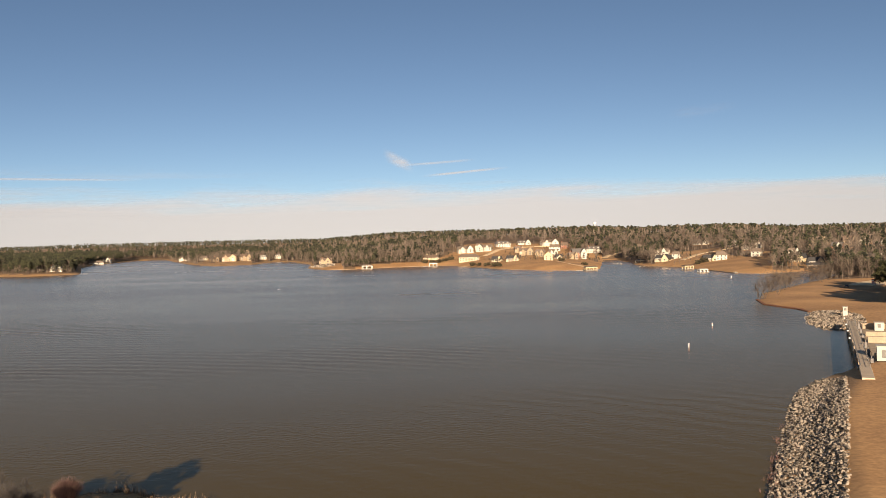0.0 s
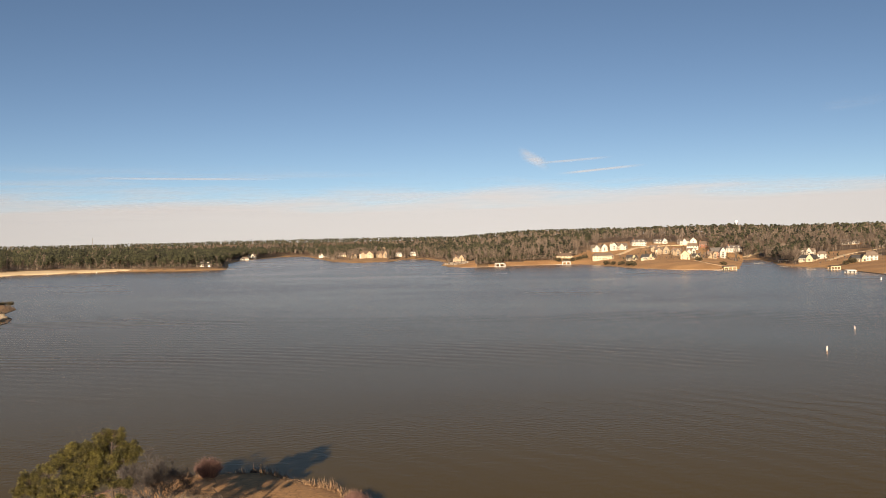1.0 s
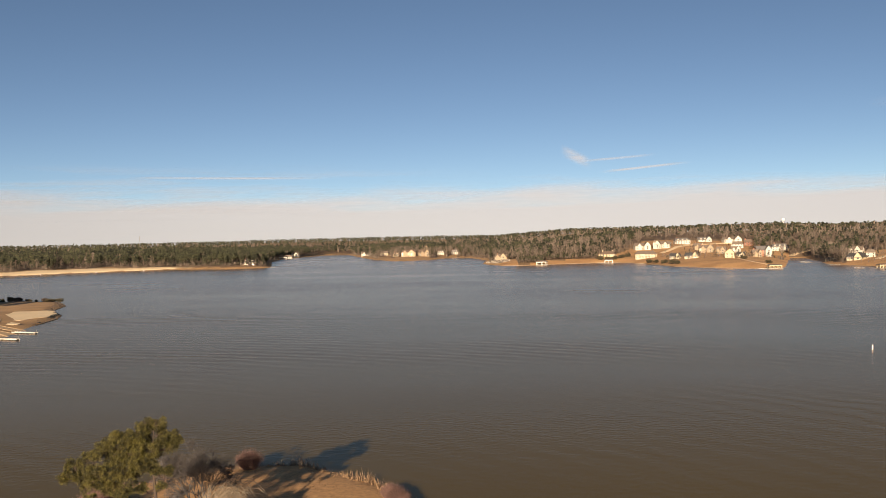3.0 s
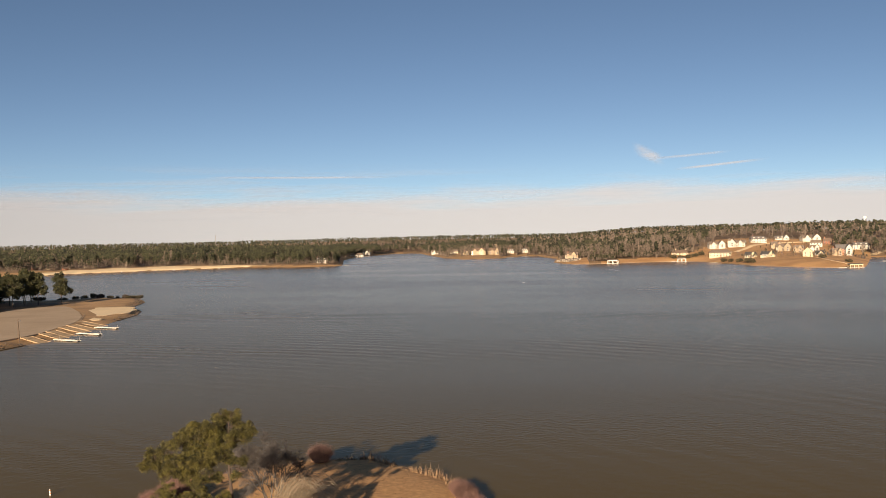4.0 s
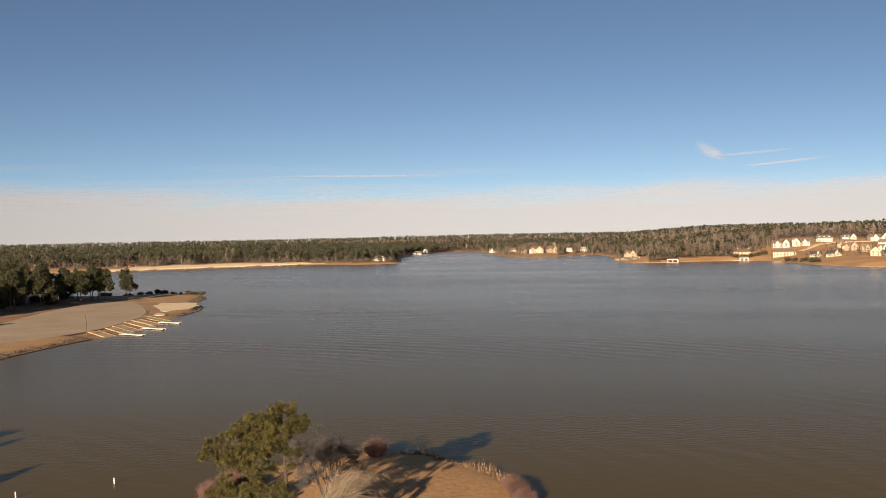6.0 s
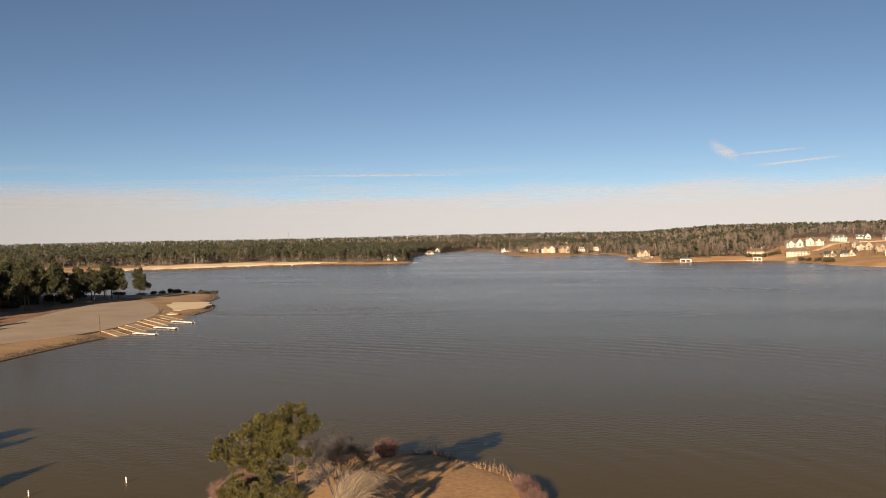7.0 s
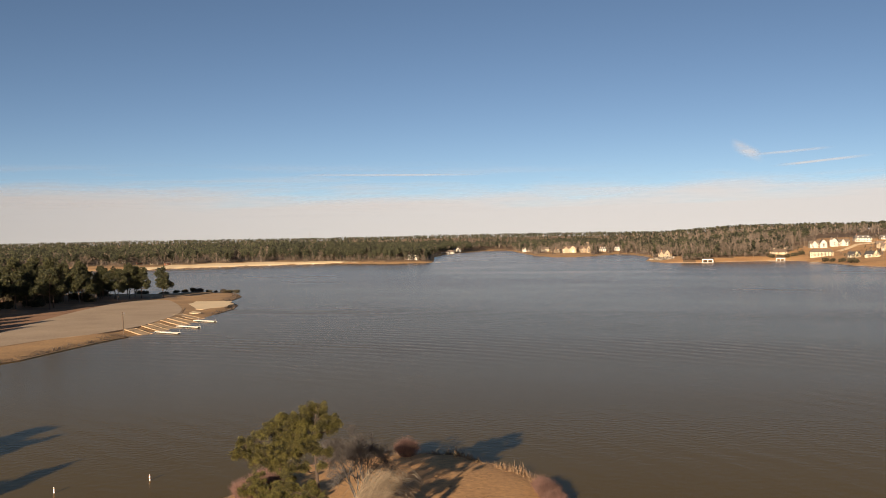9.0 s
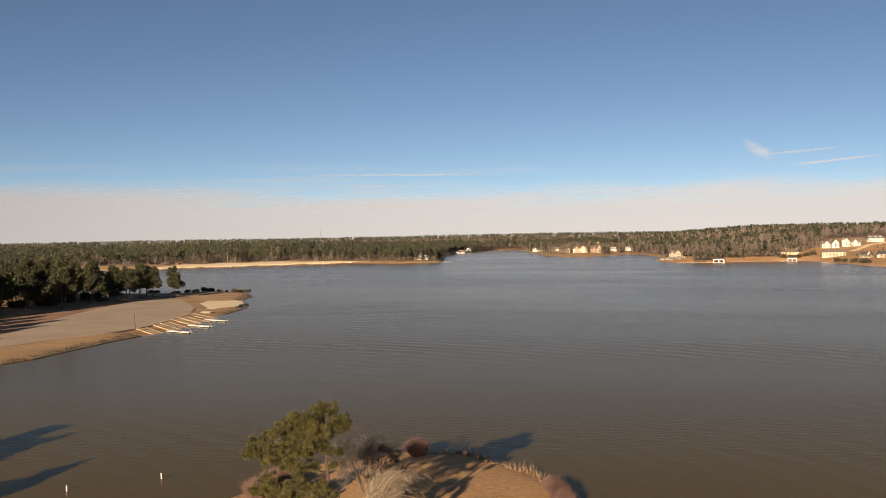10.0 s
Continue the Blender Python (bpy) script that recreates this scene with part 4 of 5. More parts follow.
def lathe(profile, sides=14):
    vs, fs = [], []
    for r, z in profile:
        vs += [(r * math.cos(6.2832 * k / sides), r * math.sin(6.2832 * k / sides), z) for k in range(sides)]
    for i in range(len(profile) - 1):
        fs += [(i * sides + k, i * sides + (k + 1) % sides, (i + 1) * sides + (k + 1) % sides, (i + 1) * sides + k) for k in range(sides)]
    fs.append(tuple(range((len(profile) - 1) * sides, len(profile) * sides)))
    return vs, fs


def buoy(x, y, r, tall, tilt, group):
    b = empty("buoy", pose(x, y, 0, tilt, tilt * 0.5, 30))
    hp = Heap()
    hp.add(*lathe([(r * 0.9, -0.5), (r, -0.1), (r, tall * 0.82), (r * 0.85, tall * 0.95), (r * 0.35, tall)]))
    child("float", hp.mesh("float", WHITE_PLASTIC, True), b)
    for z in (0.28, 0.72):
        hp = Heap()
        hp.add(*lathe([(r + 0.004, tall * z), (r + 0.012, tall * z + 0.01), (r + 0.012, tall * z + 0.08), (r + 0.004, tall * z + 0.09)]))
        child("band", hp.mesh("band", ORANGE, True), b, "orange band")
    return tagged(b, "white plastic marker buoy floating on the lake", "buoy", group)


buoy(72.6, 277.6, 0.17, 1.35, 3, "marker buoys")
buoy(97.2, 338.1, 0.17, 1.1, -2, "marker buoys")
buoy(205.2, 664.0, 0.4, 1.8, 2, "marker buoys")
buoy(-83.9, 104.8, 0.10, 0.85, -10, "slim buoys")
buoy(-92.6, 95.2, 0.10, 0.80, -9, "slim buoys")
for x, y in ((-742, 1085), (-690, 1130), (-640, 1165)):
    buoy(x, y, 0.8, 1.4, 2, "swimming area buoys")
# ---- dam, spillway and riprap ----
ICO = [(0, 0, 1)] + [(0.894 * math.cos(radians(72 * k)), 0.894 * math.sin(radians(72 * k)), 0.447) for k in range(5)] + [(0.894 * math.cos(radians(72 * k + 36)), 0.894 * math.sin(radians(72 * k + 36)), -0.447) for k in range(5)] + [(0, 0, -1)]
ICO_F = [(0, 1 + k, 1 + (k + 1) % 5) for k in range(5)] + [(1 + k, 6 + k, 1 + (k + 1) % 5) for k in range(5)] + [(1 + (k + 1) % 5, 6 + k, 6 + (k + 1) % 5) for k in range(5)] + [(11, 6 + (k + 1) % 5, 6 + k) for k in range(5)]
STONE = material("granite_stone", (0.135, 0.103, 0.074), 0.9, 0.6, 1.5, 5, 0.5, 0.05, rnd="object", second=(0.27, 0.22, 0.165))


def stone_shape(rs):
    s = Vector((rs.uniform(0.7, 1.3), rs.uniform(0.6, 1.1), rs.uniform(0.5, 0.9)))
    turn = Euler(rs.uniform(0, 6.28, 3)).to_matrix()
    return [turn @ Vector((x * s.x, y * s.y, z * s.z)) * rs.uniform(0.72, 1.12) for x, y, z in ICO]


def riprap(label, outline, count, size, seed, singles=0, reach=0.0):
    """Tipped granite stones over a bank; those nearest the camera's side are pieces of their own."""
    rs = np.random.RandomState(seed)
    poly = np.array(outline, float)
    x, y = rs.uniform(poly[:, 0].min(), poly[:, 0].max(), count * 4), rs.uniform(poly[:, 1].min(), poly[:, 1].max(), count * 4)
    ok = signed(x, y, poly) < 0
    x, y = x[ok][:count], y[ok][:count]
    order = np.argsort(y)
    x, y = x[order], y[order]
    z = height(x, y)
    bank = empty("riprap", pose(poly[0][0], poly[0][1], 0))
    kinds = [mesh("stone", stone_shape(rs), ICO_F, STONE) for _ in range(14)]
    heap = Heap()
    for i in range(len(x)):
        k = size * rs.uniform(0.6, 1.5)
        if i < singles:
            child("stone", kinds[i % 14], bank, "", pose(x[i] - poly[0][0], y[i] - poly[0][1], z[i] + 0.08 * k, 0, 0, rs.uniform(0, 360)) @ Matrix.Scale(k, 4))
        else:
            p = Vector((x[i] - poly[0][0], y[i] - poly[0][1], z[i] + 0.08 * k))
            heap.add([p + v * k for v in stone_shape(rs)], ICO_F)
    if heap.v:
        tagged(child("rubble", heap.mesh("rubble", ROCK), bank), kind="stuff")
    return tagged(bank, label, "riprap")


riprap("bank of pale grey granite riprap along the dam", [(38, 104), (40.5, 118.5), (47.3, 135.4), (56.8, 157.8), (65.6, 179), (74.9, 198.7), (84.4, 213), (88.5, 205), (86.3, 200.3), (79, 182.2), (67.2, 155.3), (57, 132), (46.9, 109), (44, 100)], 8600, 0.28, 101, 300)
riprap("mound of pale granite riprap beside the spillway", [(128, 315), (130, 341), (148, 380), (158, 372), (157, 350), (146, 322), (138, 306)], 2700, 0.46, 102)
reeds("bank_weeds", "brown weeds at the foot of the riprap", [(36, 100), (38.5, 108), (41, 117), (45.5, 131), (52.5, 149), (59, 166), (65, 181)], 700, 0.6, 0.95, 103, RED_TWIGS)
clay = slab("shore_clay", "strip of bare red clay along the lawn's shore", [(149, 381), (150.5, 397), (146.6, 424), (149.5, 426), (153.5, 400), (152, 383)], 0.32, 0.5, CLAY, "clay bank")
slab("pavement", "pale gravel drive across the lawn", [(226, 520), (236, 540), (290, 590), (300, 575), (262, 530), (246, 512)], 1.75, 0.5, SAND, "drive")

SHED_WHITE = material("white_painted_metal", (0.60, 0.53, 0.42), 0.5, 0.08, 0.8, 6)
DARK_STEEL = material("dark_painted_steel", (0.05, 0.05, 0.05), 0.5, 0.2, 2, 6)
OLD_CONCRETE = material("stained_concrete", (0.44, 0.335, 0.225), 0.9, 0.3, 0.35, 10, 0.4, 0.03)
way = Vector((135 - 87.5, 309 - 192.5, 0))
span = way.length
bridge_turn = math.degrees(math.atan2(way.y, way.x))
B = pose(87.5, 192.5, 0, 0, 0, bridge_turn)
TOP = 3.3

spill = empty("spillway", B)
part("wall", boxes((16, -2.6, -4, span - 6, -1.5, TOP - 0.9)), OLD_CONCRETE, spill, "stained concrete gate wall")
for i in range(7):
    xx = 18 + i * (span - 26) / 6
    part("pier", boxes((xx - 0.7, -1.6, -4, xx + 0.7, 1.6, TOP - 0.35, 0.08)), OLD_CONCRETE, spill, "concrete pier")
for i in range(6):
    xx = 18 + (i + 0.5) * (span - 26) / 6
    part("gate", boxes((xx - 6.0, 1.0, -4, xx + 6.0, 1.3, 2.2)), DARK_STEEL, spill, "dark steel gate")
for i in range(6):
    xx = 18 + (i + 0.5) * (span - 26) / 6
    part("hoist", boxes((xx - 0.5, -2.2, TOP - 0.9, xx + 0.5, -1.5, TOP + 0.7, 0.05), (xx - 0.15, -1.9, TOP + 0.7, xx + 0.15, -1.7, TOP + 1.3, 0.03)), RUST_STEEL, spill, "gate hoist")
tagged(spill, "concrete spillway with dark gates under a walkway", "spillway")

bridge = empty("walkway", B)
part("approach_slab", boxes((0, -1.25, TOP - 0.6, 17, 1.25, TOP + 0.02, 0.05)), CONCRETE, bridge, "tan concrete approach")
for i in range(26):
    a = 17.05 + i * (span - 17) / 26
    part("deck_panel", boxes((a, -1.05, TOP - 0.22, a + (span - 17) / 26 - 0.03, 1.05, TOP)), CONCRETE, bridge)
for s in (-1, 1):
    hp = Heap()
    for z in (0.55, 1.1):
        hp.add(*tube([(14, s * 1.0, TOP + z), (span, s * 1.0, TOP + z)], [0.045, 0.045], 6))
    child("rail", hp.mesh("rail", RUST_STEEL), bridge, "thin steel handrail")
    for i in range(28):
        hp = Heap()
        xx = 14 + i * (span - 14) / 27
        hp.add(*tube([(xx, s * 1.0, TOP - 0.2), (xx, s * 1.0, TOP + 1.1)], [0.05, 0.05], 6))
        child("post", hp.mesh("post", RUST_STEEL), bridge)
tagged(bridge, "narrow concrete walkway with handrails over the spillway", "walkway")

for (bx, by, bw, bd, bh), lab in zip([(104.6, 222.0, 3.2, 3.0, 2.9), (134.3, 287.6, 3.0, 2.6, 1.6), (139.6, 290.0, 3.6, 2.8, 1.9), (150.3, 348.7, 2.0, 1.6, 1.4)],
                                     ["white metal equipment shed beside the spillway", "small white control hut beside the walkway", "white control hut with flat roof", "white meter cabinet on the bank"]):
    sh = empty("equipment_shed", pose(bx, by, 0, 0, 0, bridge_turn))
    part("body", boxes((-bw / 2, -bd / 2, TOP - 2.6, bw / 2, bd / 2, TOP + bh - 0.15, 0.04)), SHED_WHITE, sh)
    part("roof", boxes((-bw / 2 - 0.15, -bd / 2 - 0.15, TOP + bh - 0.15, bw / 2 + 0.15, bd / 2 + 0.15, TOP + bh, 0.03)), SHED_WHITE, sh)
    part("door", boxes((-bw / 2 - 0.03, -0.45, TOP, -bw / 2, 0.45, TOP + min(2.0, bh - 0.4))), RUST_STEEL, sh, "grey steel door")
    tagged(sh, lab, "shed")
slab("pavement", "tan concrete apron behind the spillway", [tuple((B @ Vector(p)).xy) for p in ((30, -2.7, 0), (span - 4, -2.7, 0), (span + 4, -22, 0), (30, -22, 0))], TOP - 0.9, 1.2, OLD_CONCRETE, "apron", rounded=False)
for k, (a, y0) in enumerate(((38, -9), (72, -10), (88, -9), (110, -10))):

    w_ = new("training_wall", bpy.data.meshes.new("training_wall"))
    bm = boxes((a - 0.5, -20, TOP - 1.5, a + 0.5, -2.9, TOP + 0.5 + 0.3 * (k % 2), 0.06))
    bm.to_mesh(w_.data)
    bm.free()
    w_.data.materials.append(OLD_CONCRETE)
    w_.matrix_basis = B
    tagged(w_, "stained concrete training wall behind the gates", "wall", "training walls")
for bx in (48, 66, 84, 104):
    lp = empty("lamp_post", B @ pose(bx, 1.55, 0))
    hp = Heap()
    hp.add(*tube([(0, 0, TOP - 0.2), (0, 0, TOP + 2.6), (0, 0.7, TOP + 2.9)], [0.06, 0.05, 0.04], 6))
    child("pole", hp.mesh("pole", RUST_STEEL), lp)
    hp = Heap()
    hp.add(*lathe([(0.05, TOP + 2.7), (0.24, TOP + 2.78), (0.28, TOP + 2.95), (0.15, TOP + 3.12), (0.03, TOP + 3.15)], 10))
    child("globe", hp.mesh("globe", WHITE_PLASTIC, True), lp, "white lamp globe", pose(0, 0.8, 0))
    tagged(lp, "short steel lamp post with a white globe on the walkway", "lamp post", "lamps on the walkway")

# striped barrier and a parked car at the drive
RED_PAINT = material("red_paint", (0.45, 0.05, 0.03), 0.5, 0.1, 2, 5)
CAR_PAINT = material("black_car_paint", (0.02, 0.02, 0.025), 0.25, 0.1, 2, 5)
TYRE = material("tyre_rubber", (0.02, 0.02, 0.02), 0.9, 0.1, 4, 5)
GLASS = material("dark_window_glass", (0.03, 0.035, 0.04), 0.08, 0.1, 0.5, 5)
bx, by = 240, 519
bar = empty("barrier_board", pose(bx, by, ground_z(bx, by), 0, 0, -25))
for i in range(5):
    part("stripe", boxes((-1.1, -0.06, 0.9 + 0.5 * i, 1.1, 0.06, 1.4 + 0.5 * i)), RED_PAINT if i % 2 == 0 else SHED_WHITE, bar, "red stripe" if i % 2 == 0 else "white stripe")
for s in (-0.9, 0.9):
    part("leg", boxes((s - 0.08, 0.062, -0.3, s + 0.08, 0.2, 3.3)), RUST_STEEL, bar)
tagged(bar, "red and white striped barrier board by the drive", "barrier")


def car(x, y, z, turn, paint, label):
    c = empty("car", pose(x, y, z, 0, 0, turn))
    bm = bmesh.new()
    prof = [(-2.2, 0.35), (-2.25, 0.8), (-2.0, 0.95), (-1.1, 1.0), (-0.5, 1.5), (1.1, 1.52), (1.9, 1.05), (2.25, 0.9), (2.25, 0.35)]
    for s in (-1, 1):
        ring = [bm.verts.new((px, s * (0.9 if pz < 1.2 else 0.72), pz)) for px, pz in prof]
        bm.faces.new(ring if s > 0 else ring[::-1])
        if s < 0:
            left = ring
    for i in range(len(prof)):
        j = (i + 1) % len(prof)
        bm.faces.new((left[i], left[j], ring[j], ring[i]))
    bmesh.ops.recalc_face_normals(bm, faces=bm.faces)
    part("body", bm, paint, c)
    for s in (-1, 1):
        part("side_window", boxes((-0.55, s * 0.80 - 0.03, 1.05, 1.2, s * 0.80 + 0.03, 1.4)), GLASS, c, "dark glass")
    part("rear_window", boxes((1.35, -0.6, 1.1, 1.7, 0.6, 1.4)), GLASS, c, "dark glass")
    for wx in (-1.4, 1.4):
        for s in (-1, 1):
            hp = Heap()
            hp.add(*tube([(wx, s * 0.93, 0.34), (wx, s * 0.70, 0.34)], [0.34, 0.34], 14))
            child("wheel", hp.mesh("wheel", TYRE), c)
    return tagged(c, label, "car")


car(219, 506, ground_z(219, 506) + 0.05, 75, CAR_PAINT, "dark parked car on the lawn by the drive")
# ---- houses round the lake ----
SIDING = {
    "cream": material("cream_stucco", (0.60, 0.49, 0.31), 0.8, 0.08, 0.3, 8, rnd="object"),
    "white": material("white_siding", (0.60, 0.55, 0.45), 0.7, 0.06, 0.3, 8, rnd="object"),
    "brick": material("red_brick", (0.34, 0.15, 0.09), 0.85, 0.2, 0.4, 10, rnd="object"),
    "tan": material("tan_siding", (0.40, 0.30, 0.19), 0.8, 0.12, 0.3, 8, rnd="object"),
}
ROOFS = {
    "grey": material("grey_shingles", (0.16, 0.14, 0.125), 0.9, 0.2, 0.4, 10, 0.3, 0.03),
    "brown": material("brown_shingles", (0.17, 0.115, 0.08), 0.9, 0.2, 0.4, 10, 0.3, 0.03),
    "pale": material("pale_shingles", (0.20, 0.15, 0.11), 0.9, 0.2, 0.4, 10, 0.3, 0.03),
    "dark": material("dark_shingles", (0.06, 0.055, 0.052), 0.9, 0.2, 0.4, 10, 0.3, 0.03),
}
TRIM = material("white_trim", (0.70, 0.66, 0.58), 0.6, 0.06, 1, 6)


def gable(bm, x0, y0, x1, y1, z, rise, over=0.5, across=False, hip=0.0):
    """A pitched roof with thickness over a box; ridge along x, or along y if across."""
    def at(u, v, w):
        return bm.verts.new((x0 + (x1 - x0) * v, y0 + (y1 - y0) * u, w) if across else (x0 + (x1 - x0) * u, y0 + (y1 - y0) * v, w))
    k, d = over / (abs((y1 - y0) if across else (x1 - x0))), over / (abs((x1 - x0) if across else (y1 - y0)))
    low, t = z - rise * d * 2, 0.22
    a, b, c, e = at(-k, -d, low), at(1 + k, -d, low), at(1 + k, 1 + d, low), at(-k, 1 + d, low)
    r, s = at(-k + hip, 0.5, z + rise), at(1 + k - hip, 0.5, z + rise)
    a2, b2, c2, e2 = (bm.verts.new(v.co - Vector((0, 0, t))) for v in (a, b, c, e))
    for f in ((a, b, s, r), (c, e, r, s), *(((b, c, s), (e, a, r)) if hip else ()), (a, a2, b2, b), (b, b2, c2, c), (c, c2, e2, e), (e, e2, a2, a), (a2, e2, c2, b2)):
        bm.faces.new(f)


WIN = {}


def window_mesh(w, h):
    if (w, h) not in WIN:
        me = [bpy.data.meshes.new("window"), bpy.data.meshes.new("pane")]
        bm = boxes((-w / 2 - 0.12, -0.10, -0.12, w / 2 + 0.12, 0.02, 0.0), (-w / 2 - 0.12, -0.10, h, w / 2 + 0.12, 0.02, h + 0.14), (-w / 2 - 0.12, -0.10, 0, -w / 2, 0.02, h), (w / 2, -0.10, 0, w / 2 + 0.12, 0.02, h), (-0.03, -0.09, 0, 0.03, 0.01, h))
        bm.to_mesh(me[0])
        bm.free()
        bm = boxes((-w / 2, -0.05, 0, w / 2, 0.0, h))
        bm.to_mesh(me[1])
        bm.free()
        me[0].materials.append(TRIM)
        me[1].materials.append(GLASS)
        WIN[(w, h)] = me
    return WIN[(w, h)]


def add_window(h, x, y, z, w, tall, turn=0):
    a, b = window_mesh(w, tall)
    f = child("window", a, h, "", pose(x, y, z, 0, 0, turn))
    child("pane", b, f)


# style: walls, roof, storeys, wing side, hip, chimneys, porch, label
STYLES = [
    ("cream", "brown", 1, 0, 0.22, 2, False, "cream one-storey lake house with brown hipped roof"),
    ("cream", "pale", 2, 0, 0.14, 0, True, "cream two-storey house with a columned porch"),
    ("white", "pale", 2, 1, 0.0, 0, False, "white house with several steep gables on the hill"),
    ("white", "pale", 2, -1, 0.0, 0, False, "white two-storey house with a tall corner turret"),
    ("white", "grey", 2, 0, 0.12, 1, False, "large white two-storey house with dormers"),
    ("white", "grey", 1, 1, 0.0, 0, False, "white house with a row of dormers on the ridge"),
    ("white", "pale", 2, 0, 0.2, 0, False, "plain white two-storey house with low roof"),
    ("brick", "brown", 2, 0, 0.1, 1, False, "red brick two-storey house on the slope"),
    ("brick", "grey", 3, 1, 0.0, 0, False, "tall red brick house with a white gable"),
    ("cream", "brown", 2, 0, 0.0, 0, False, "narrow cream house with a steep front gable"),
    ("cream", "dark", 1, 1, 0.1, 0, True, "low cream house with dark shingle roof"),
    ("tan", "pale", 2, 1, 0.05, 1, False, "tan house with pale brown roof among bare trees"),
    ("tan", "brown", 3, 1, 0.08, 0, False, "tan three-storey lakeside apartment house"),
]


def house(x, y, wide, style, seed):
    rs = np.random.RandomState(seed)
    wall, roof, storeys, wing, hip, chimneys, porch, label = STYLES[style]
    deep, tall = wide * rs.uniform(0.5, 0.65), 2.35 * storeys + 0.5
    toward = math.degrees(math.atan2(y, x)) - 90 + rs.uniform(-22, 22)
    corners = height(np.array([x - wide / 2, x + wide / 2, x, x]), np.array([y, y, y - deep / 2, y + deep / 2]))
    h = empty("house", pose(x, y, float(corners.mean()), 0, 0, toward))
    w2, d2, base = wide / 2, deep / 2, -3.0
    part("wall", boxes((-w2, -d2, base, w2, d2, tall)), SIDING[wall], h)
    rise = min(deep * 0.5, 3.4 if storeys < 3 else 4.5) if style != 9 else deep * 0.8
    bm = bmesh.new()
    gable(bm, -w2, -d2, w2, d2, tall, rise, 0.5, style == 9, hip)
    part("roof", bm, ROOFS[roof], h)
    if hip == 0.0 and style != 9:
        # gable walls under the ends of the main roof
        bm = bmesh.new()
        v = [bm.verts.new(c) for c in ((-w2, -d2, tall), (-w2, d2, tall), (-w2, 0, tall + rise * 0.95))]
        g = bmesh.ops.extrude_face_region(bm, geom=[bm.faces.new(v)])
        for e in g["geom"]:
            if isinstance(e, bmesh.types.BMVert):
                e.co.x += wide
        bmesh.ops.recalc_face_normals(bm, faces=bm.faces)
        part("gable_wall", bm, SIDING[wall], h)
    if style == 9:
        bm = bmesh.new()
        v = [bm.verts.new(c) for c in ((-w2, -d2 - 0.02, tall), (w2, -d2 - 0.02, tall), (0, -d2 - 0.02, tall + rise * 0.96))]
        g = bmesh.ops.extrude_face_region(bm, geom=[bm.faces.new(v)])
        for e in g["geom"]:
            if isinstance(e, bmesh.types.BMVert):
                e.co.y += deep
        bmesh.ops.recalc_face_normals(bm, faces=bm.faces)
        part("gable_wall", bm, SIDING[wall], h)
    front = -d2
    if wing:
        ww, out = wide * 0.42, deep * 0.45
        c = wing * wide * 0.24
        mat = SIDING["white"] if style == 8 else SIDING[wall]
        bm = boxes((c - ww / 2, -d2 - out, base, c + ww / 2, -d2 - 0.003, tall))
        gr = min(ww * 0.7, 4.6)
        v = [bm.verts.new(q) for q in ((c - ww / 2, -d2 - out, tall + 0.01), (c + ww / 2, -d2 - out, tall + 0.01), (c, -d2 - out, tall + gr))]
        g = bmesh.ops.extrude_face_region(bm, geom=[bm.faces.new(v)])
        for e in g["geom"]:
            if isinstance(e, bmesh.types.BMVert):
                e.co.y += out
        bmesh.ops.recalc_face_normals(bm, faces=bm.faces)
        part("wing", bm, mat, h, "front wing under its own gable")
        bm = bmesh.new()
        gable(bm, c - ww / 2, -d2 - out, c + ww / 2, 0, tall + 0.04, gr, 0.35, True)
        part("wing_roof", bm, ROOFS[roof], h)
        for s in range(storeys):
            add_window(h, c, -d2 - out - 0.02, 0.7 + 2.35 * s, 1.8, 1.5)
    if style in (2, 3, 11, 12):
        # a second, smaller front gable
        c2, w3, t3 = -(wing or 1) * wide * 0.24, wide * 0.24, tall * 0.98
        bm = boxes((c2 - w3 / 2, -d2 - 1.4, base, c2 + w3 / 2, -d2 - 0.003, t3))
        v = [bm.verts.new(q) for q in ((c2 - w3 / 2, -d2 - 1.4, t3 + 0.01), (c2 + w3 / 2, -d2 - 1.4, t3 + 0.01), (c2, -d2 - 1.4, t3 + w3 * 0.6))]
        g = bmesh.ops.extrude_face_region(bm, geom=[bm.faces.new(v)])
        for e in g["geom"]:
            if isinstance(e, bmesh.types.BMVert):
                e.co.y += 1.4
        bmesh.ops.recalc_face_normals(bm, faces=bm.faces)
        part("bay", bm, SIDING[wall], h, "small gabled bay")
        bm = bmesh.new()
        gable(bm, c2 - w3 / 2, -d2 - 1.4, c2 + w3 / 2, 0, t3 + 0.05, w3 * 0.6, 0.3, True)
        part("bay_roof", bm, ROOFS[roof], h)
    n = max(2, int(wide / 3.4))
    for s in range(storeys):
        for i in range(n):
            wx = -w2 + wide * (i + 0.5) / n
            if wing and abs(wx - wing * wide * 0.24) < wide * 0.2:
                continue
            if s == 0 and i == n // 2:
                part("door", boxes((wx - 0.55, front - 0.06, 0, wx + 0.55, front + 0.02, 2.1)), ROOFS["brown"], h, "dark front door")
            else:
                add_window(h, wx, front - 0.02, 0.7 + 2.35 * s, 1.2, 1.35)
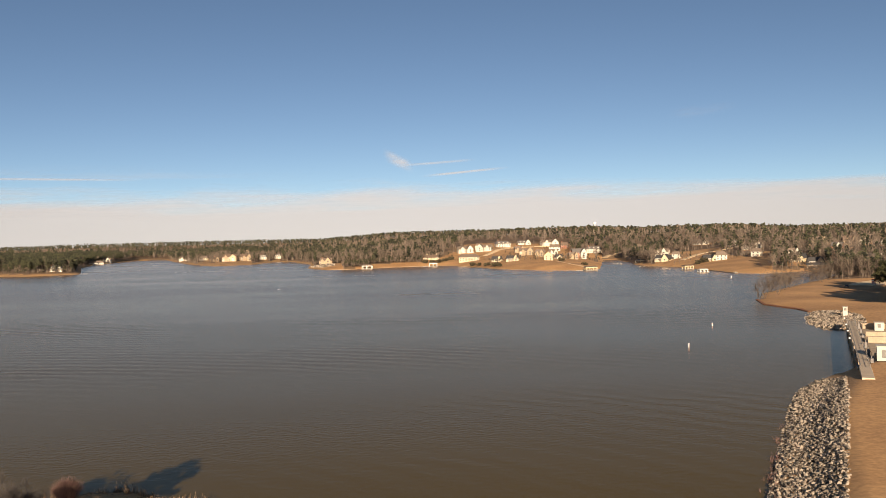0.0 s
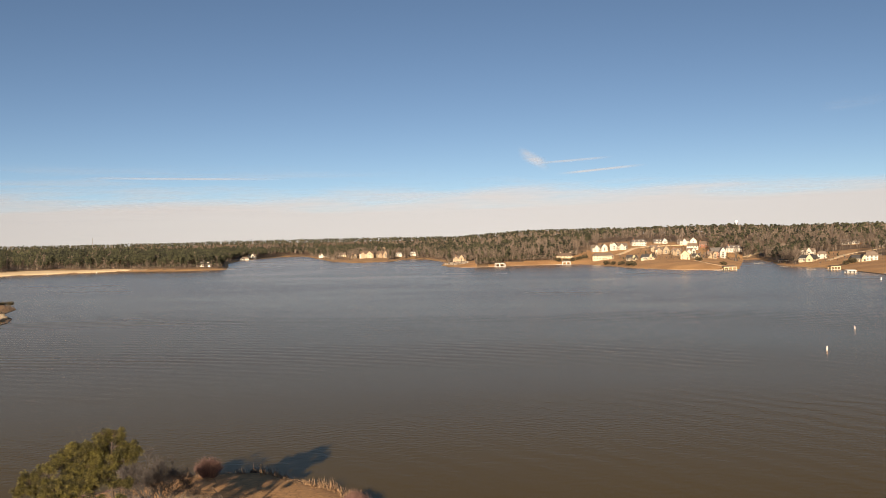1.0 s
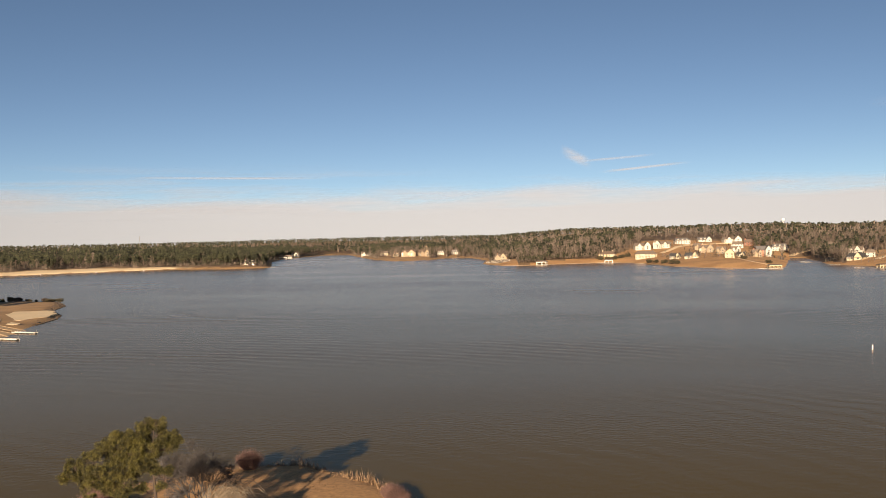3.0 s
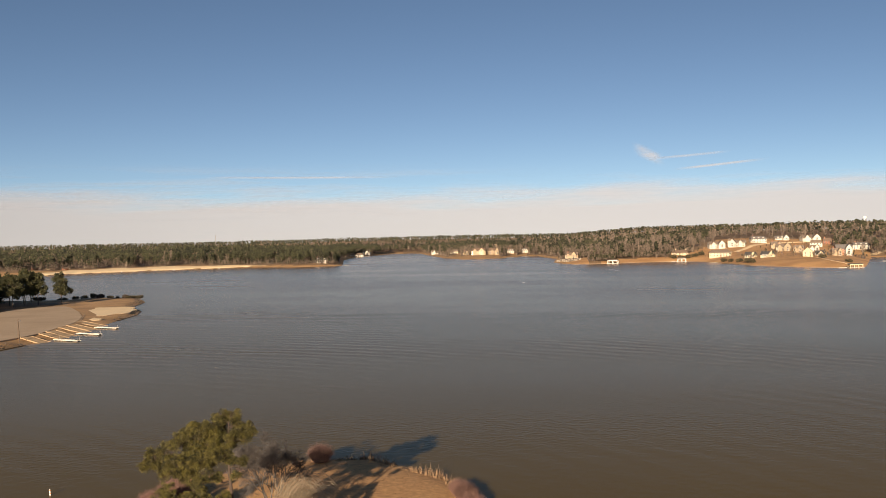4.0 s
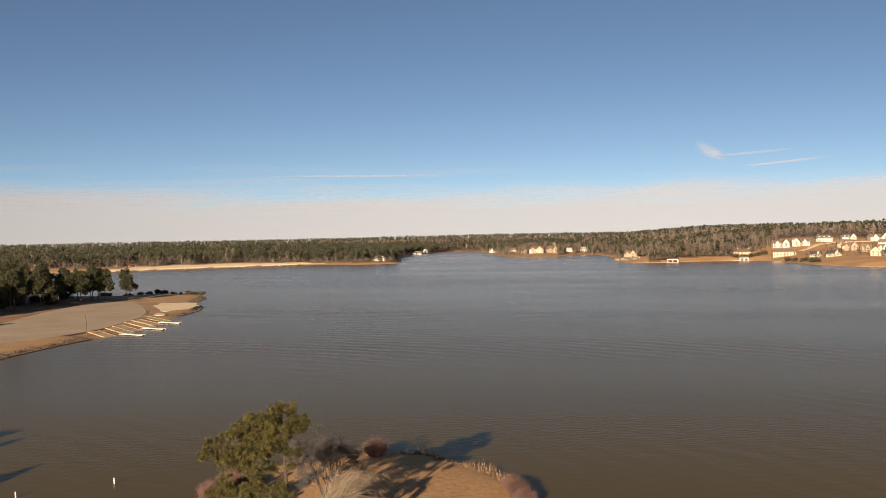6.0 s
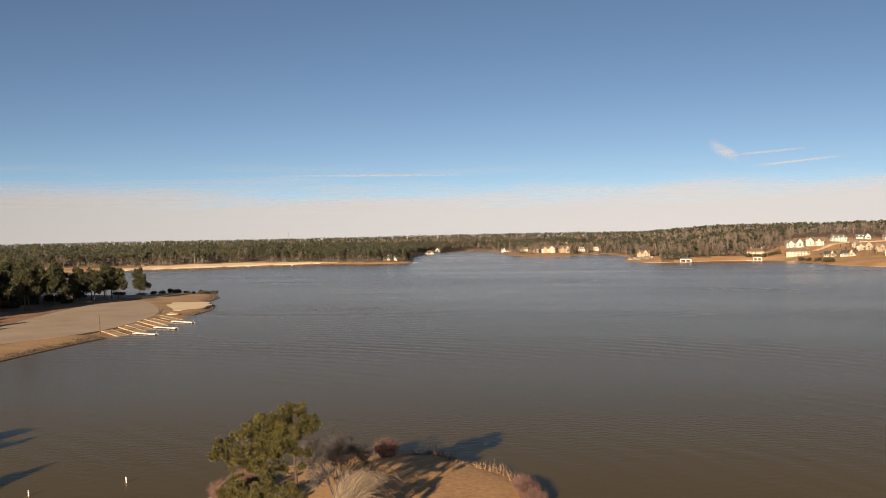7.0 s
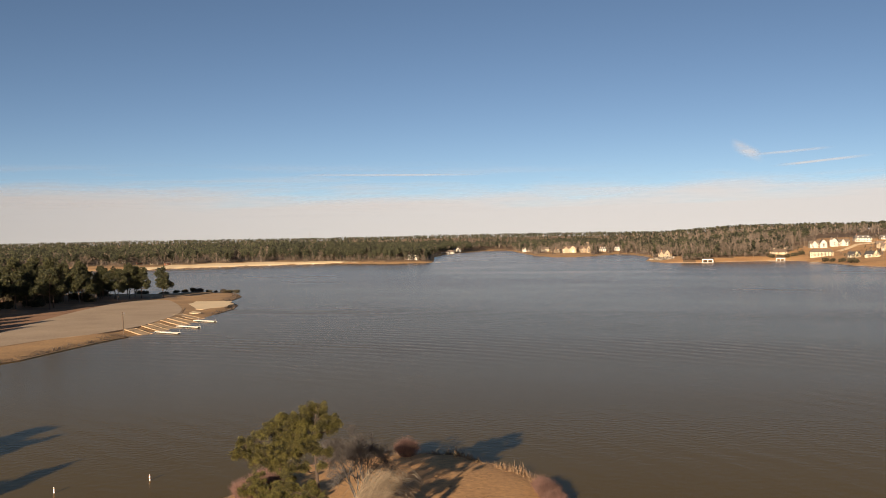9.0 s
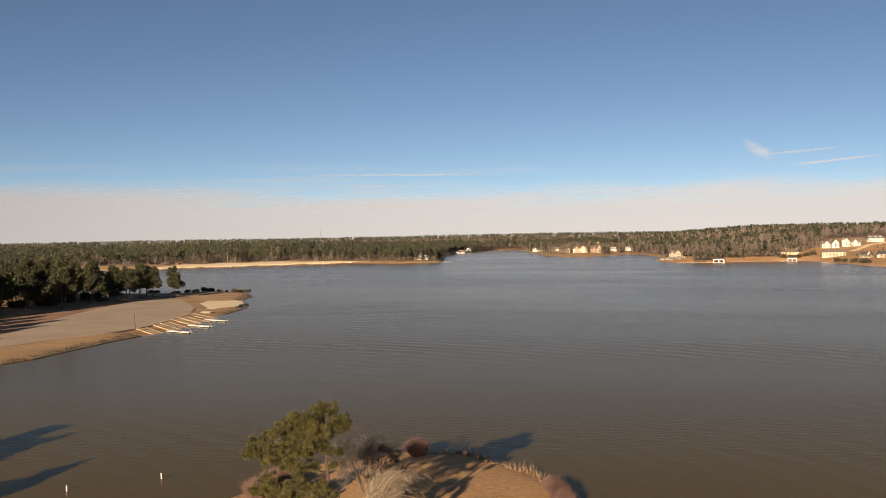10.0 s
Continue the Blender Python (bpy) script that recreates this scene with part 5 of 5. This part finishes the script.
    if style in (4, 5):
        for i in range(3):
            dx = -w2 + wide * (i + 0.7) / 3.4
            dm = child("dormer", None, h, "white gabled dormer", pose(dx, -d2 * 0.62, tall + rise * 0.3))
            bm = boxes((-1.0, -0.9, -0.8, 1.0, 1.6, 1.1))
            part("cheek", bm, SIDING[wall], dm)
            bm = bmesh.new()
            gable(bm, -1.0, -0.9, 1.0, 1.6, 1.1, 0.8, 0.2, True)
            part("dormer_roof", bm, ROOFS[roof], dm)
    if style == 3:
        bm = boxes((-w2 - 1.2, -d2 - 1.2, base, -w2 + 3.0, -d2 + 3.0, tall + 2.6))
        part("turret", bm, SIDING[wall], h, "square corner turret")
        bm = bmesh.new()
        gable(bm, -w2 - 1.2, -d2 - 1.2, -w2 + 3.0, -d2 + 3.0, tall + 2.6, 3.2, 0.3, False, 0.5)
        part("turret_roof", bm, ROOFS[roof], h)
    for i in range(chimneys):
        cx = (-0.32 + 0.64 * i) * wide
        part("chimney", boxes((cx - 0.5, -0.4, tall, cx + 0.5, 0.4, tall + rise + 1.3, 0.04)), SIDING["brick" if wall != "cream" else "cream"], h, "square chimney")
    if porch:
        part("porch_roof", boxes((-w2 * 0.8, front - 2.4, 2.6, w2 * 0.5, front - 0.01, 2.85)), TRIM, h, "white flat porch roof")
        part("porch_floor", boxes((-w2 * 0.8, front - 2.4, base, w2 * 0.5, front - 0.01, 0.1)), CONCRETE, h)
        for i in range(5):
            cx = -w2 * 0.78 + w2 * 1.26 * i / 4
            part("column", boxes((cx - 0.16, front - 2.3, 0.1, cx + 0.16, front - 1.98, 2.6)), TRIM, h, "white porch column")
    return tagged(h, label, "house", "houses round the lake")


for i, (x, y, w, s) in enumerate(HOUSES):
    house(x, y, w, s, 300 + i)


# ---- boathouses, docks and small buildings on the shore ----
def boathouse(x, y, wide, deep, turn, bays, wall, roof, label, walkway=0.0, high=1.0):
    b = empty("boathouse", pose(x, y, 0, 0, 0, turn) @ Matrix.Diagonal((1, 1, high, 1)))
    part("deck", boxes((-wide / 2 - 1, -deep / 2 - 1, 0.25, wide / 2 + 1, deep / 2 + 1, 0.55)), PALE_DECK, b, "pale timber deck")
    for i in range(bays + 1):
        cx = -wide / 2 + wide * i / bays
        part("post", boxes((cx - 0.35, -deep / 2, -2, cx + 0.35, -deep / 2 + 0.7, 3.2)), wall, b)
        part("rear_post", boxes((cx - 0.3, deep / 2 - 0.6, -2, cx + 0.3, deep / 2, 3.2)), wall, b)
    part("head_wall", boxes((-wide / 2 - 0.4, -deep / 2 - 0.05, 3.2, wide / 2 + 0.4, deep / 2 + 0.05, 4.4)), wall, b)
    bm = bmesh.new()
    gable(bm, -wide / 2 - 0.4, -deep / 2, wide / 2 + 0.4, deep / 2, 4.42, deep * 0.14, 0.5, False, 0.15)
    part("roof", bm, roof, b)
    if walkway:
        part("gangway", boxes((-wide / 2 - 8, deep / 2 - 1.2, 0.3, -wide / 2 - 1.02, deep / 2 + 0.4, 0.55)), PALE_DECK, b, "plank gangway")
        for i in range(3):
            part("pile", boxes((-wide / 2 - 7 + 2.6 * i, deep / 2 - 0.5, -2.5, -wide / 2 - 6.75 + 2.6 * i, deep / 2 - 0.25, 0.9)), WOOD, b)
    return tagged(b, label, "boathouse", "boathouses on the shore")


boathouse(138, 874, 10.5, 7, 8, 3, SIDING["cream"], ROOFS["pale"], "cream boathouse with open bays over the water", 8, 0.8)
boathouse(220, 838, 8, 6, 15, 3, SIDING["cream"], ROOFS["brown"], "cream boathouse with arched bays at the shore", 0, 0.8)
boathouse(214, 768, 6.5, 5, 12, 2, TRIM, TRIM, "white flat-roofed boat shelter on the water", 0, 0.6)
boathouse(-91, 1104, 11, 8, -6, 2, TRIM, ROOFS["pale"], "white double boathouse with dark bays")
boathouse(-13, 1128, 9, 7, 5, 2, TRIM, ROOFS["pale"], "white boathouse with a hipped roof by the lawn", 6)
boathouse(214, 1010, 9, 7, -70, 2, WOOD, ROOFS["dark"], "dark timber boat dock in the cove")
boathouse(-683, 1815, 16, 9, 0, 2, TRIM, ROOFS["pale"], "white covered dock across the channel")


def plain_dock(x, y, turn, long):
    d = empty("dock", pose(x, y, 0, 0, 0, turn))
    me = bpy.data.meshes.new("plank")
    bm = boxes((-0.9, -0.45, 0.5, 0.9, 0.45, 0.6))
    bm.to_mesh(me)
    bm.free()
    me.materials.append(PALE_DECK)
    for i in range(int(long)):
        child("plank", me, d, "", pose(0, i, 0))
    for i in range(0, int(long), 4):
        for s in (-0.8, 0.8):
            part("pile", boxes((s - 0.1, i - 0.1, -2.5, s + 0.1, i + 0.1, 1.1)), WOOD, d)
    return tagged(d, "pale timber dock on piles at the shore", "dock", "docks round the lake")


for x, y, turn, k in ((205, 930, 95, 12), (26, 1072, 150, 14), (186, 1015, -100, 10), (190, 1040, -95, 10), (206, 845, 40, 9), (232, 742, 170, 14), (-476, 1218, -80, 9), (-700, 1850, -90, 14)):
    plain_dock(x, y, turn, k)

# park shelter beyond the lawn
sx, sy = 296, 738
shel = empty("picnic_shelter", pose(sx, sy, ground_z(sx, sy), 0, 0, -20))
bm = bmesh.new()
gable(bm, -7, -4, 7, 4, 3.0, 1.3, 0.6)
part("roof", bm, ROOFS["dark"], shel)
for px in (-6.5, 0, 6.5):
    for py in (-3.6, 3.6):
        part("post", boxes((px - 0.15, py - 0.15, -0.5, px + 0.15, py + 0.15, 3.0)), WOOD, shel)
tagged(shel, "dark-roofed open picnic shelter near the water", "shelter")

# the swimming beach
edge = [(-590, 1210, 8), (-640, 1226, 26), (-731, 1128, 52), (-791, 1051, 46), (-809, 994, 16), (-830, 987, 5)]
su, sv, sf = [], [], []
for (ax, ay, aw), (bx, by, bw) in zip(edge, edge[1:]):
    for i in range(15):
        f = i / 14
        px, py = ax + (bx - ax) * f, ay + (by - ay) * f
        k = math.hypot(px, py)
        for j in range(11):
            g = j / 10 * (aw + (bw - aw) * f) * (0.85 + 0.15 * math.sin(9 * f + ax)) - 1.5
            su.append(px + px / k * g), sv.append(py + py / k * g)
            if i < 14 and j < 10:
                c = len(su) - 1
                sf.append((c, c + 1, c + 12, c + 11))
sz = np.maximum(-0.4, height(np.array(su), np.array(sv))) + 0.25
beach = new("beach", mesh("beach", np.stack([su, sv, sz], 1), sf, SAND))
tagged(beach, "long pale sand swimming beach below the pines", "beach", kind="structure")
tw = empty("lifeguard_stand", pose(-935, 1098, ground_z(-935, 1098), 0, 0, 40))
part("hut", boxes((-2.4, -2.4, 0.0, 2.4, 2.4, 6.0)), TRIM, tw, "white boarded hut")
bm = bmesh.new()
gable(bm, -2.4, -2.4, 2.4, 2.4, 6.02, 1.4, 0.4)
part("roof", bm, ROOFS["grey"], tw)
tagged(tw, "small tall white hut behind the beach", "hut")
for i, (x, y, p) in enumerate([(-905, 1085, "white"), (-890, 1080, "tan"), (-870, 1075, "brick"), (-845, 1075, "tan"), (-825, 1080, "brick"), (-915, 1095, "brick")]):
    k = empty("picnic_shelter", pose(x, y, ground_z(x, y), 0, 0, 40 + 7 * i))
    bm = bmesh.new()
    gable(bm, -4.5, -3, 4.5, 3, 2.6, 1.4, 0.5)
    part("roof", bm, ROOFS["brown"] if p != "white" else ROOFS["pale"], k)
    part("wall", boxes((-4.2, 0.5, -0.5, 4.2, 2.8, 2.6)), SIDING[p], k)
    for px in (-4, 4):
        part("post", boxes((px - 0.15, -2.8, -0.5, px + 0.15, -2.5, 2.6)), WOOD, k)
    tagged(k, "small open picnic shelter behind the sand beach", "shelter", "shelters behind the beach")

# landmarks on the skyline
wt = empty("water_tower", pose(462, 2822, ground_z(462, 2822)))
hp = Heap()
hp.add(*lathe([(1.5, 0), (1.2, 24), (1.6, 27), (4.5, 29), (5.2, 31.5), (4.2, 34), (1.5, 35)], 20))
child("tank", hp.mesh("tank", WHITE_PLASTIC, True), wt)
tagged(wt, "white water tower far off above the trees", "water tower")
an = empty("radio_mast", pose(-1290, 2330, ground_z(-1290, 2330)))
hp = Heap()
hp.add(*tube([(0, 0, 0), (0, 0, 40)], [0.7, 0.5], 4))
child("mast", hp.mesh("mast", RUST_STEEL), an)
tagged(an, "thin radio mast far off above the pines", "mast")


WALL_STONE = material("brown_wall_stone", (0.36, 0.25, 0.155), 0.9, 0.3, 0.3, 10, 0.4, 0.05)

# ---- drives, sea walls and banks on the far shore ----
def drape(name, label, line, wide, lift, mat, category, wall=0.0):
    """A strip, or a low wall, laid over the land along a line."""
    heap = Heap()
    pts = []
    for (ax, ay), (bx, by) in zip(line, line[1:]):
        n_ = max(2, int(math.hypot(bx - ax, by - ay) / 6))
        pts += [(ax + (bx - ax) * i / n_, ay + (by - ay) * i / n_) for i in range(n_)]
    pts.append(line[-1])
    rows, ends = [], []
    for i, (x, y) in enumerate(pts):
        x2, y2 = pts[min(i + 1, len(pts) - 1)]
        x1, y1 = pts[max(i - 1, 0)]
        k = math.hypot(x2 - x1, y2 - y1)
        nx, ny = (y2 - y1) / k * wide / 2, -(x2 - x1) / k * wide / 2
        ends.append((x - nx, y - ny, x + nx, y + ny))
    ends = np.array(ends)
    low, high = np.maximum(0, height(ends[:, 0], ends[:, 1])), np.maximum(0, height(ends[:, 2], ends[:, 3]))
    for (xa, ya, xb, yb), za, zb in zip(ends.tolist(), low.tolist(), high.tolist()):
        if wall:
            za = zb = 0.0
        rows.append([(xa, ya, za + lift), (xb, yb, zb + lift), (xa, ya, za + lift - 0.5 - wall), (xb, yb, zb + lift - 0.5 - wall)])
    for a, b in zip(rows, rows[1:]):
        heap.add(a + b, [(0, 1, 5, 4), (0, 4, 6, 2), (1, 3, 7, 5)])
    return tagged(new(name, heap.mesh(name, mat)), label, category, kind="structure")


drape("road", "pale gravel lane down to the cove", [(261, 1286), (239, 1253), (219, 1228), (209, 1212)], 7, 0.35, SAND, "lane")
drape("road", "pale gravel drive over the hillside lawn", [(50, 1190), (60, 1215), (69, 1242), (84, 1299), (104, 1340), (140, 1368), (190, 1380)], 7, 0.35, SAND, "lane")
drape("road", "pale footpath down to the boathouse", [(120, 985), (127, 929), (138, 896)], 2.5, 0.3, SAND, "path")
drape("road", "pale drive behind the cove houses", [(238, 932), (260, 972), (281, 1014), (320, 1060), (350, 1100)], 6, 0.35, SAND, "lane")
drape("seawall", "low pale timber sea wall along the lawn", [(28, 1079), (56, 974), (91, 911), (131, 879), (141, 884)], 1.0, 0.55, WALL_STONE, "sea wall", 1.0)
drape("seawall", "low pale stone sea wall round the cove", [(206, 932), (222, 883), (225, 834), (228, 790), (230, 738), (246, 715), (262, 721)], 1.0, 0.5, WALL_STONE, "sea wall", 1.0)
drape("seawall", "low brown timber sea wall below the garden", [(-137, 1101), (-97, 1107), (-58, 1139), (-17, 1145), (6, 1135)], 1.0, 0.4, WALL_STONE, "sea wall", 1.0)
# pale boulder bank below the gabled house
riprap("pale boulder bank below the gabled house", [(-172, 1196), (-150, 1150), (-138, 1165), (-140, 1200), (-158, 1225)], 420, 1.5, 104)
drape("bank", "dark eroded earth bank at the car park's shore", [(-215.5, 199), (-215, 210), (-220, 230), (-226, 258), (-228, 274)], 0.9, 0.28, FOREST_FLOOR, "bank", 0.6)
drape("bank", "dark eroded earth bank round the spit", [(-257, 372), (-267, 402), (-280, 425), (-305, 455), (-321, 492), (-344, 521)], 1.0, 0.28, FOREST_FLOOR, "bank", 0.6)
drape("bank", "rust-red clay bank below the lawn", [(151, 381), (150.6, 397), (146.4, 425), (153, 455)], 1.3, 0.3, CLAY, "bank", 0.6)
# ---- thin high cloud, far behind everything ----
def cloud_material(name, sx, sy, low, high, most, ragged=0.0):
    m = bpy.data.materials.new(name)
    m.use_nodes = True
    n, l = m.node_tree.nodes, m.node_tree.links
    n.remove(n["Principled BSDF"])
    tc, mp, no, rg, uvx, mul, mul2 = (n.new(k) for k in ("ShaderNodeTexCoord", "ShaderNodeMapping", "ShaderNodeTexNoise", "ShaderNodeMapRange", "ShaderNodeAttribute", "ShaderNodeMath", "ShaderNodeMath"))
    mp.inputs["Scale"].default_value = (sx, sx, sy)
    no.inputs["Scale"].default_value, no.inputs["Detail"].default_value, no.inputs["Roughness"].default_value = 1.0, 6, 0.55
    rg.inputs["From Min"].default_value, rg.inputs["From Max"].default_value = low, high
    uvx.attribute_name = "veil"
    mul.operation = mul2.operation = "MULTIPLY"
    mul2.inputs[1].default_value = most
    l.new(tc.outputs["Object"], mp.inputs["Vector"])
    l.new(mp.outputs["Vector"], no.inputs["Vector"])
    l.new(no.outputs["Fac"], rg.inputs["Value"])
    if not ragged:
        l.new(rg.outputs["Result"], mul.inputs[0])
        l.new(uvx.outputs["Fac"], mul.inputs[1])
    else:
        # the edge of the sheet frays with the noise
        fray, edge_ = n.new("ShaderNodeMath"), n.new("ShaderNodeMapRange")
        fray.operation = "MULTIPLY_ADD"
        fray.inputs[1].default_value = ragged
        edge_.interpolation_type = "SMOOTHSTEP"
        edge_.inputs["From Min"].default_value, edge_.inputs["From Max"].default_value = 0.20 + ragged / 2, 0.84 + ragged / 2
        l.new(no.outputs["Fac"], fray.inputs[0])
        l.new(uvx.outputs["Fac"], fray.inputs[2])
        l.new(fray.outputs[0], edge_.inputs["Value"])
        l.new(edge_.outputs["Result"], mul.inputs[0])
        mul.inputs[1].default_value = 1.0
    l.new(mul.outputs[0], mul2.inputs[0])
    clear, ice, mix = n.new("ShaderNodeBsdfTransparent"), n.new("ShaderNodeBsdfDiffuse"), n.new("ShaderNodeMixShader")
    ice.inputs["Color"].default_value = (0.262, 0.288, 0.345, 1)
    l.new(mul2.outputs[0], mix.inputs["Fac"])
    l.new(clear.outputs[0], mix.inputs[1])
    l.new(ice.outputs[0], mix.inputs[2])
    l.new(mix.outputs[0], n["Material Output"].inputs["Surface"])
    return m


def veil(name, label, a0, a1, e0, e1, mat, slope=0.0, cols=80, rows=16, edge=0.25, r=4850, low=False):
    """A curved sheet between two bearings and two heights above the horizon (degrees), thin towards its edges."""
    vs, fs, w = [], [], []
    for j in range(rows + 1):
        for i in range(cols + 1):
            u, v = i / cols, j / rows
            a, e = radians(a0 + (a1 - a0) * u), radians(e0 + (e1 - e0) * v + slope * (u - 0.5))
            vs.append((r * math.sin(a), r * math.cos(a), 35 + r * math.tan(e)))
            fade = lambda q: min(1, q / edge) * min(1, (1 - q) / edge)
            w.append(float(soft(0, 1, fade(u)) * (soft(0, 1, fade(v)) if not low else 1 - float(soft(0.22, 0.72, v)))))
    for j in range(rows):
        for i in range(cols):
            k = j * (cols + 1) + i
            fs.append((k, k + 1, k + cols + 2, k + cols + 1))
    me = mesh(name, vs, fs, mat, True)
    at = me.attributes.new("veil", "FLOAT", "POINT")
    at.data.foreach_set("value", w)
    ob = tagged(new(name, me), label, "cloud", kind="stuff")
    ob.visible_shadow = False
    return ob


HAZE = cloud_material("cirrus_veil", 0.0010, 0.0125, -0.1, 0.65, 0.92, 1.15)
STREAK = cloud_material("cirrus_streaks", 0.0012, 0.018, 0.45, 0.70, 0.55)
FAINT = cloud_material("faint_wisp", 0.004, 0.03, 0.35, 0.8, 0.16)
TRAIL = cloud_material("vapour_trail", 0.004, 0.03, 0.20, 0.60, 0.75)
veil("cirrus_cloud", "low veil of pinkish haze and cirrus over the horizon", -110, 95, -0.6, 6.4, HAZE, -1.5, 120, 24, 0.12, 4850, True)
veil("cirrus_cloud", "streaky cirrus bank over the pines", -66, -4, 1.2, 4.9, STREAK, -0.4, 60, 16, 0.4, 4820)
veil("vapour_trail", "thin white vapour trail", -30.0, -17.5, 3.85, 4.0, TRAIL, -0.15, 40, 6, 0.3, 4800)
veil("vapour_trail", "thin white vapour trail", -2.8, 2.3, 4.51, 4.68, TRAIL, 0.28, 40, 6, 0.3, 4800)
veil("vapour_trail", "faint vapour trail", -1.4, 4.4, 3.90, 4.08, TRAIL, 0.42, 40, 6, 0.35, 4790)
veil("cirrus_wisp", "small slanting wisp of cloud", -3.6, -1.6, 4.3, 5.2, TRAIL, -1.0, 40, 8, 0.4, 4780)
veil("cirrus_wisp", "faint small wisp of cloud", 13.5, 18.0, 6.7, 7.5, FAINT, 0.4, 40, 8, 0.45, 4780)
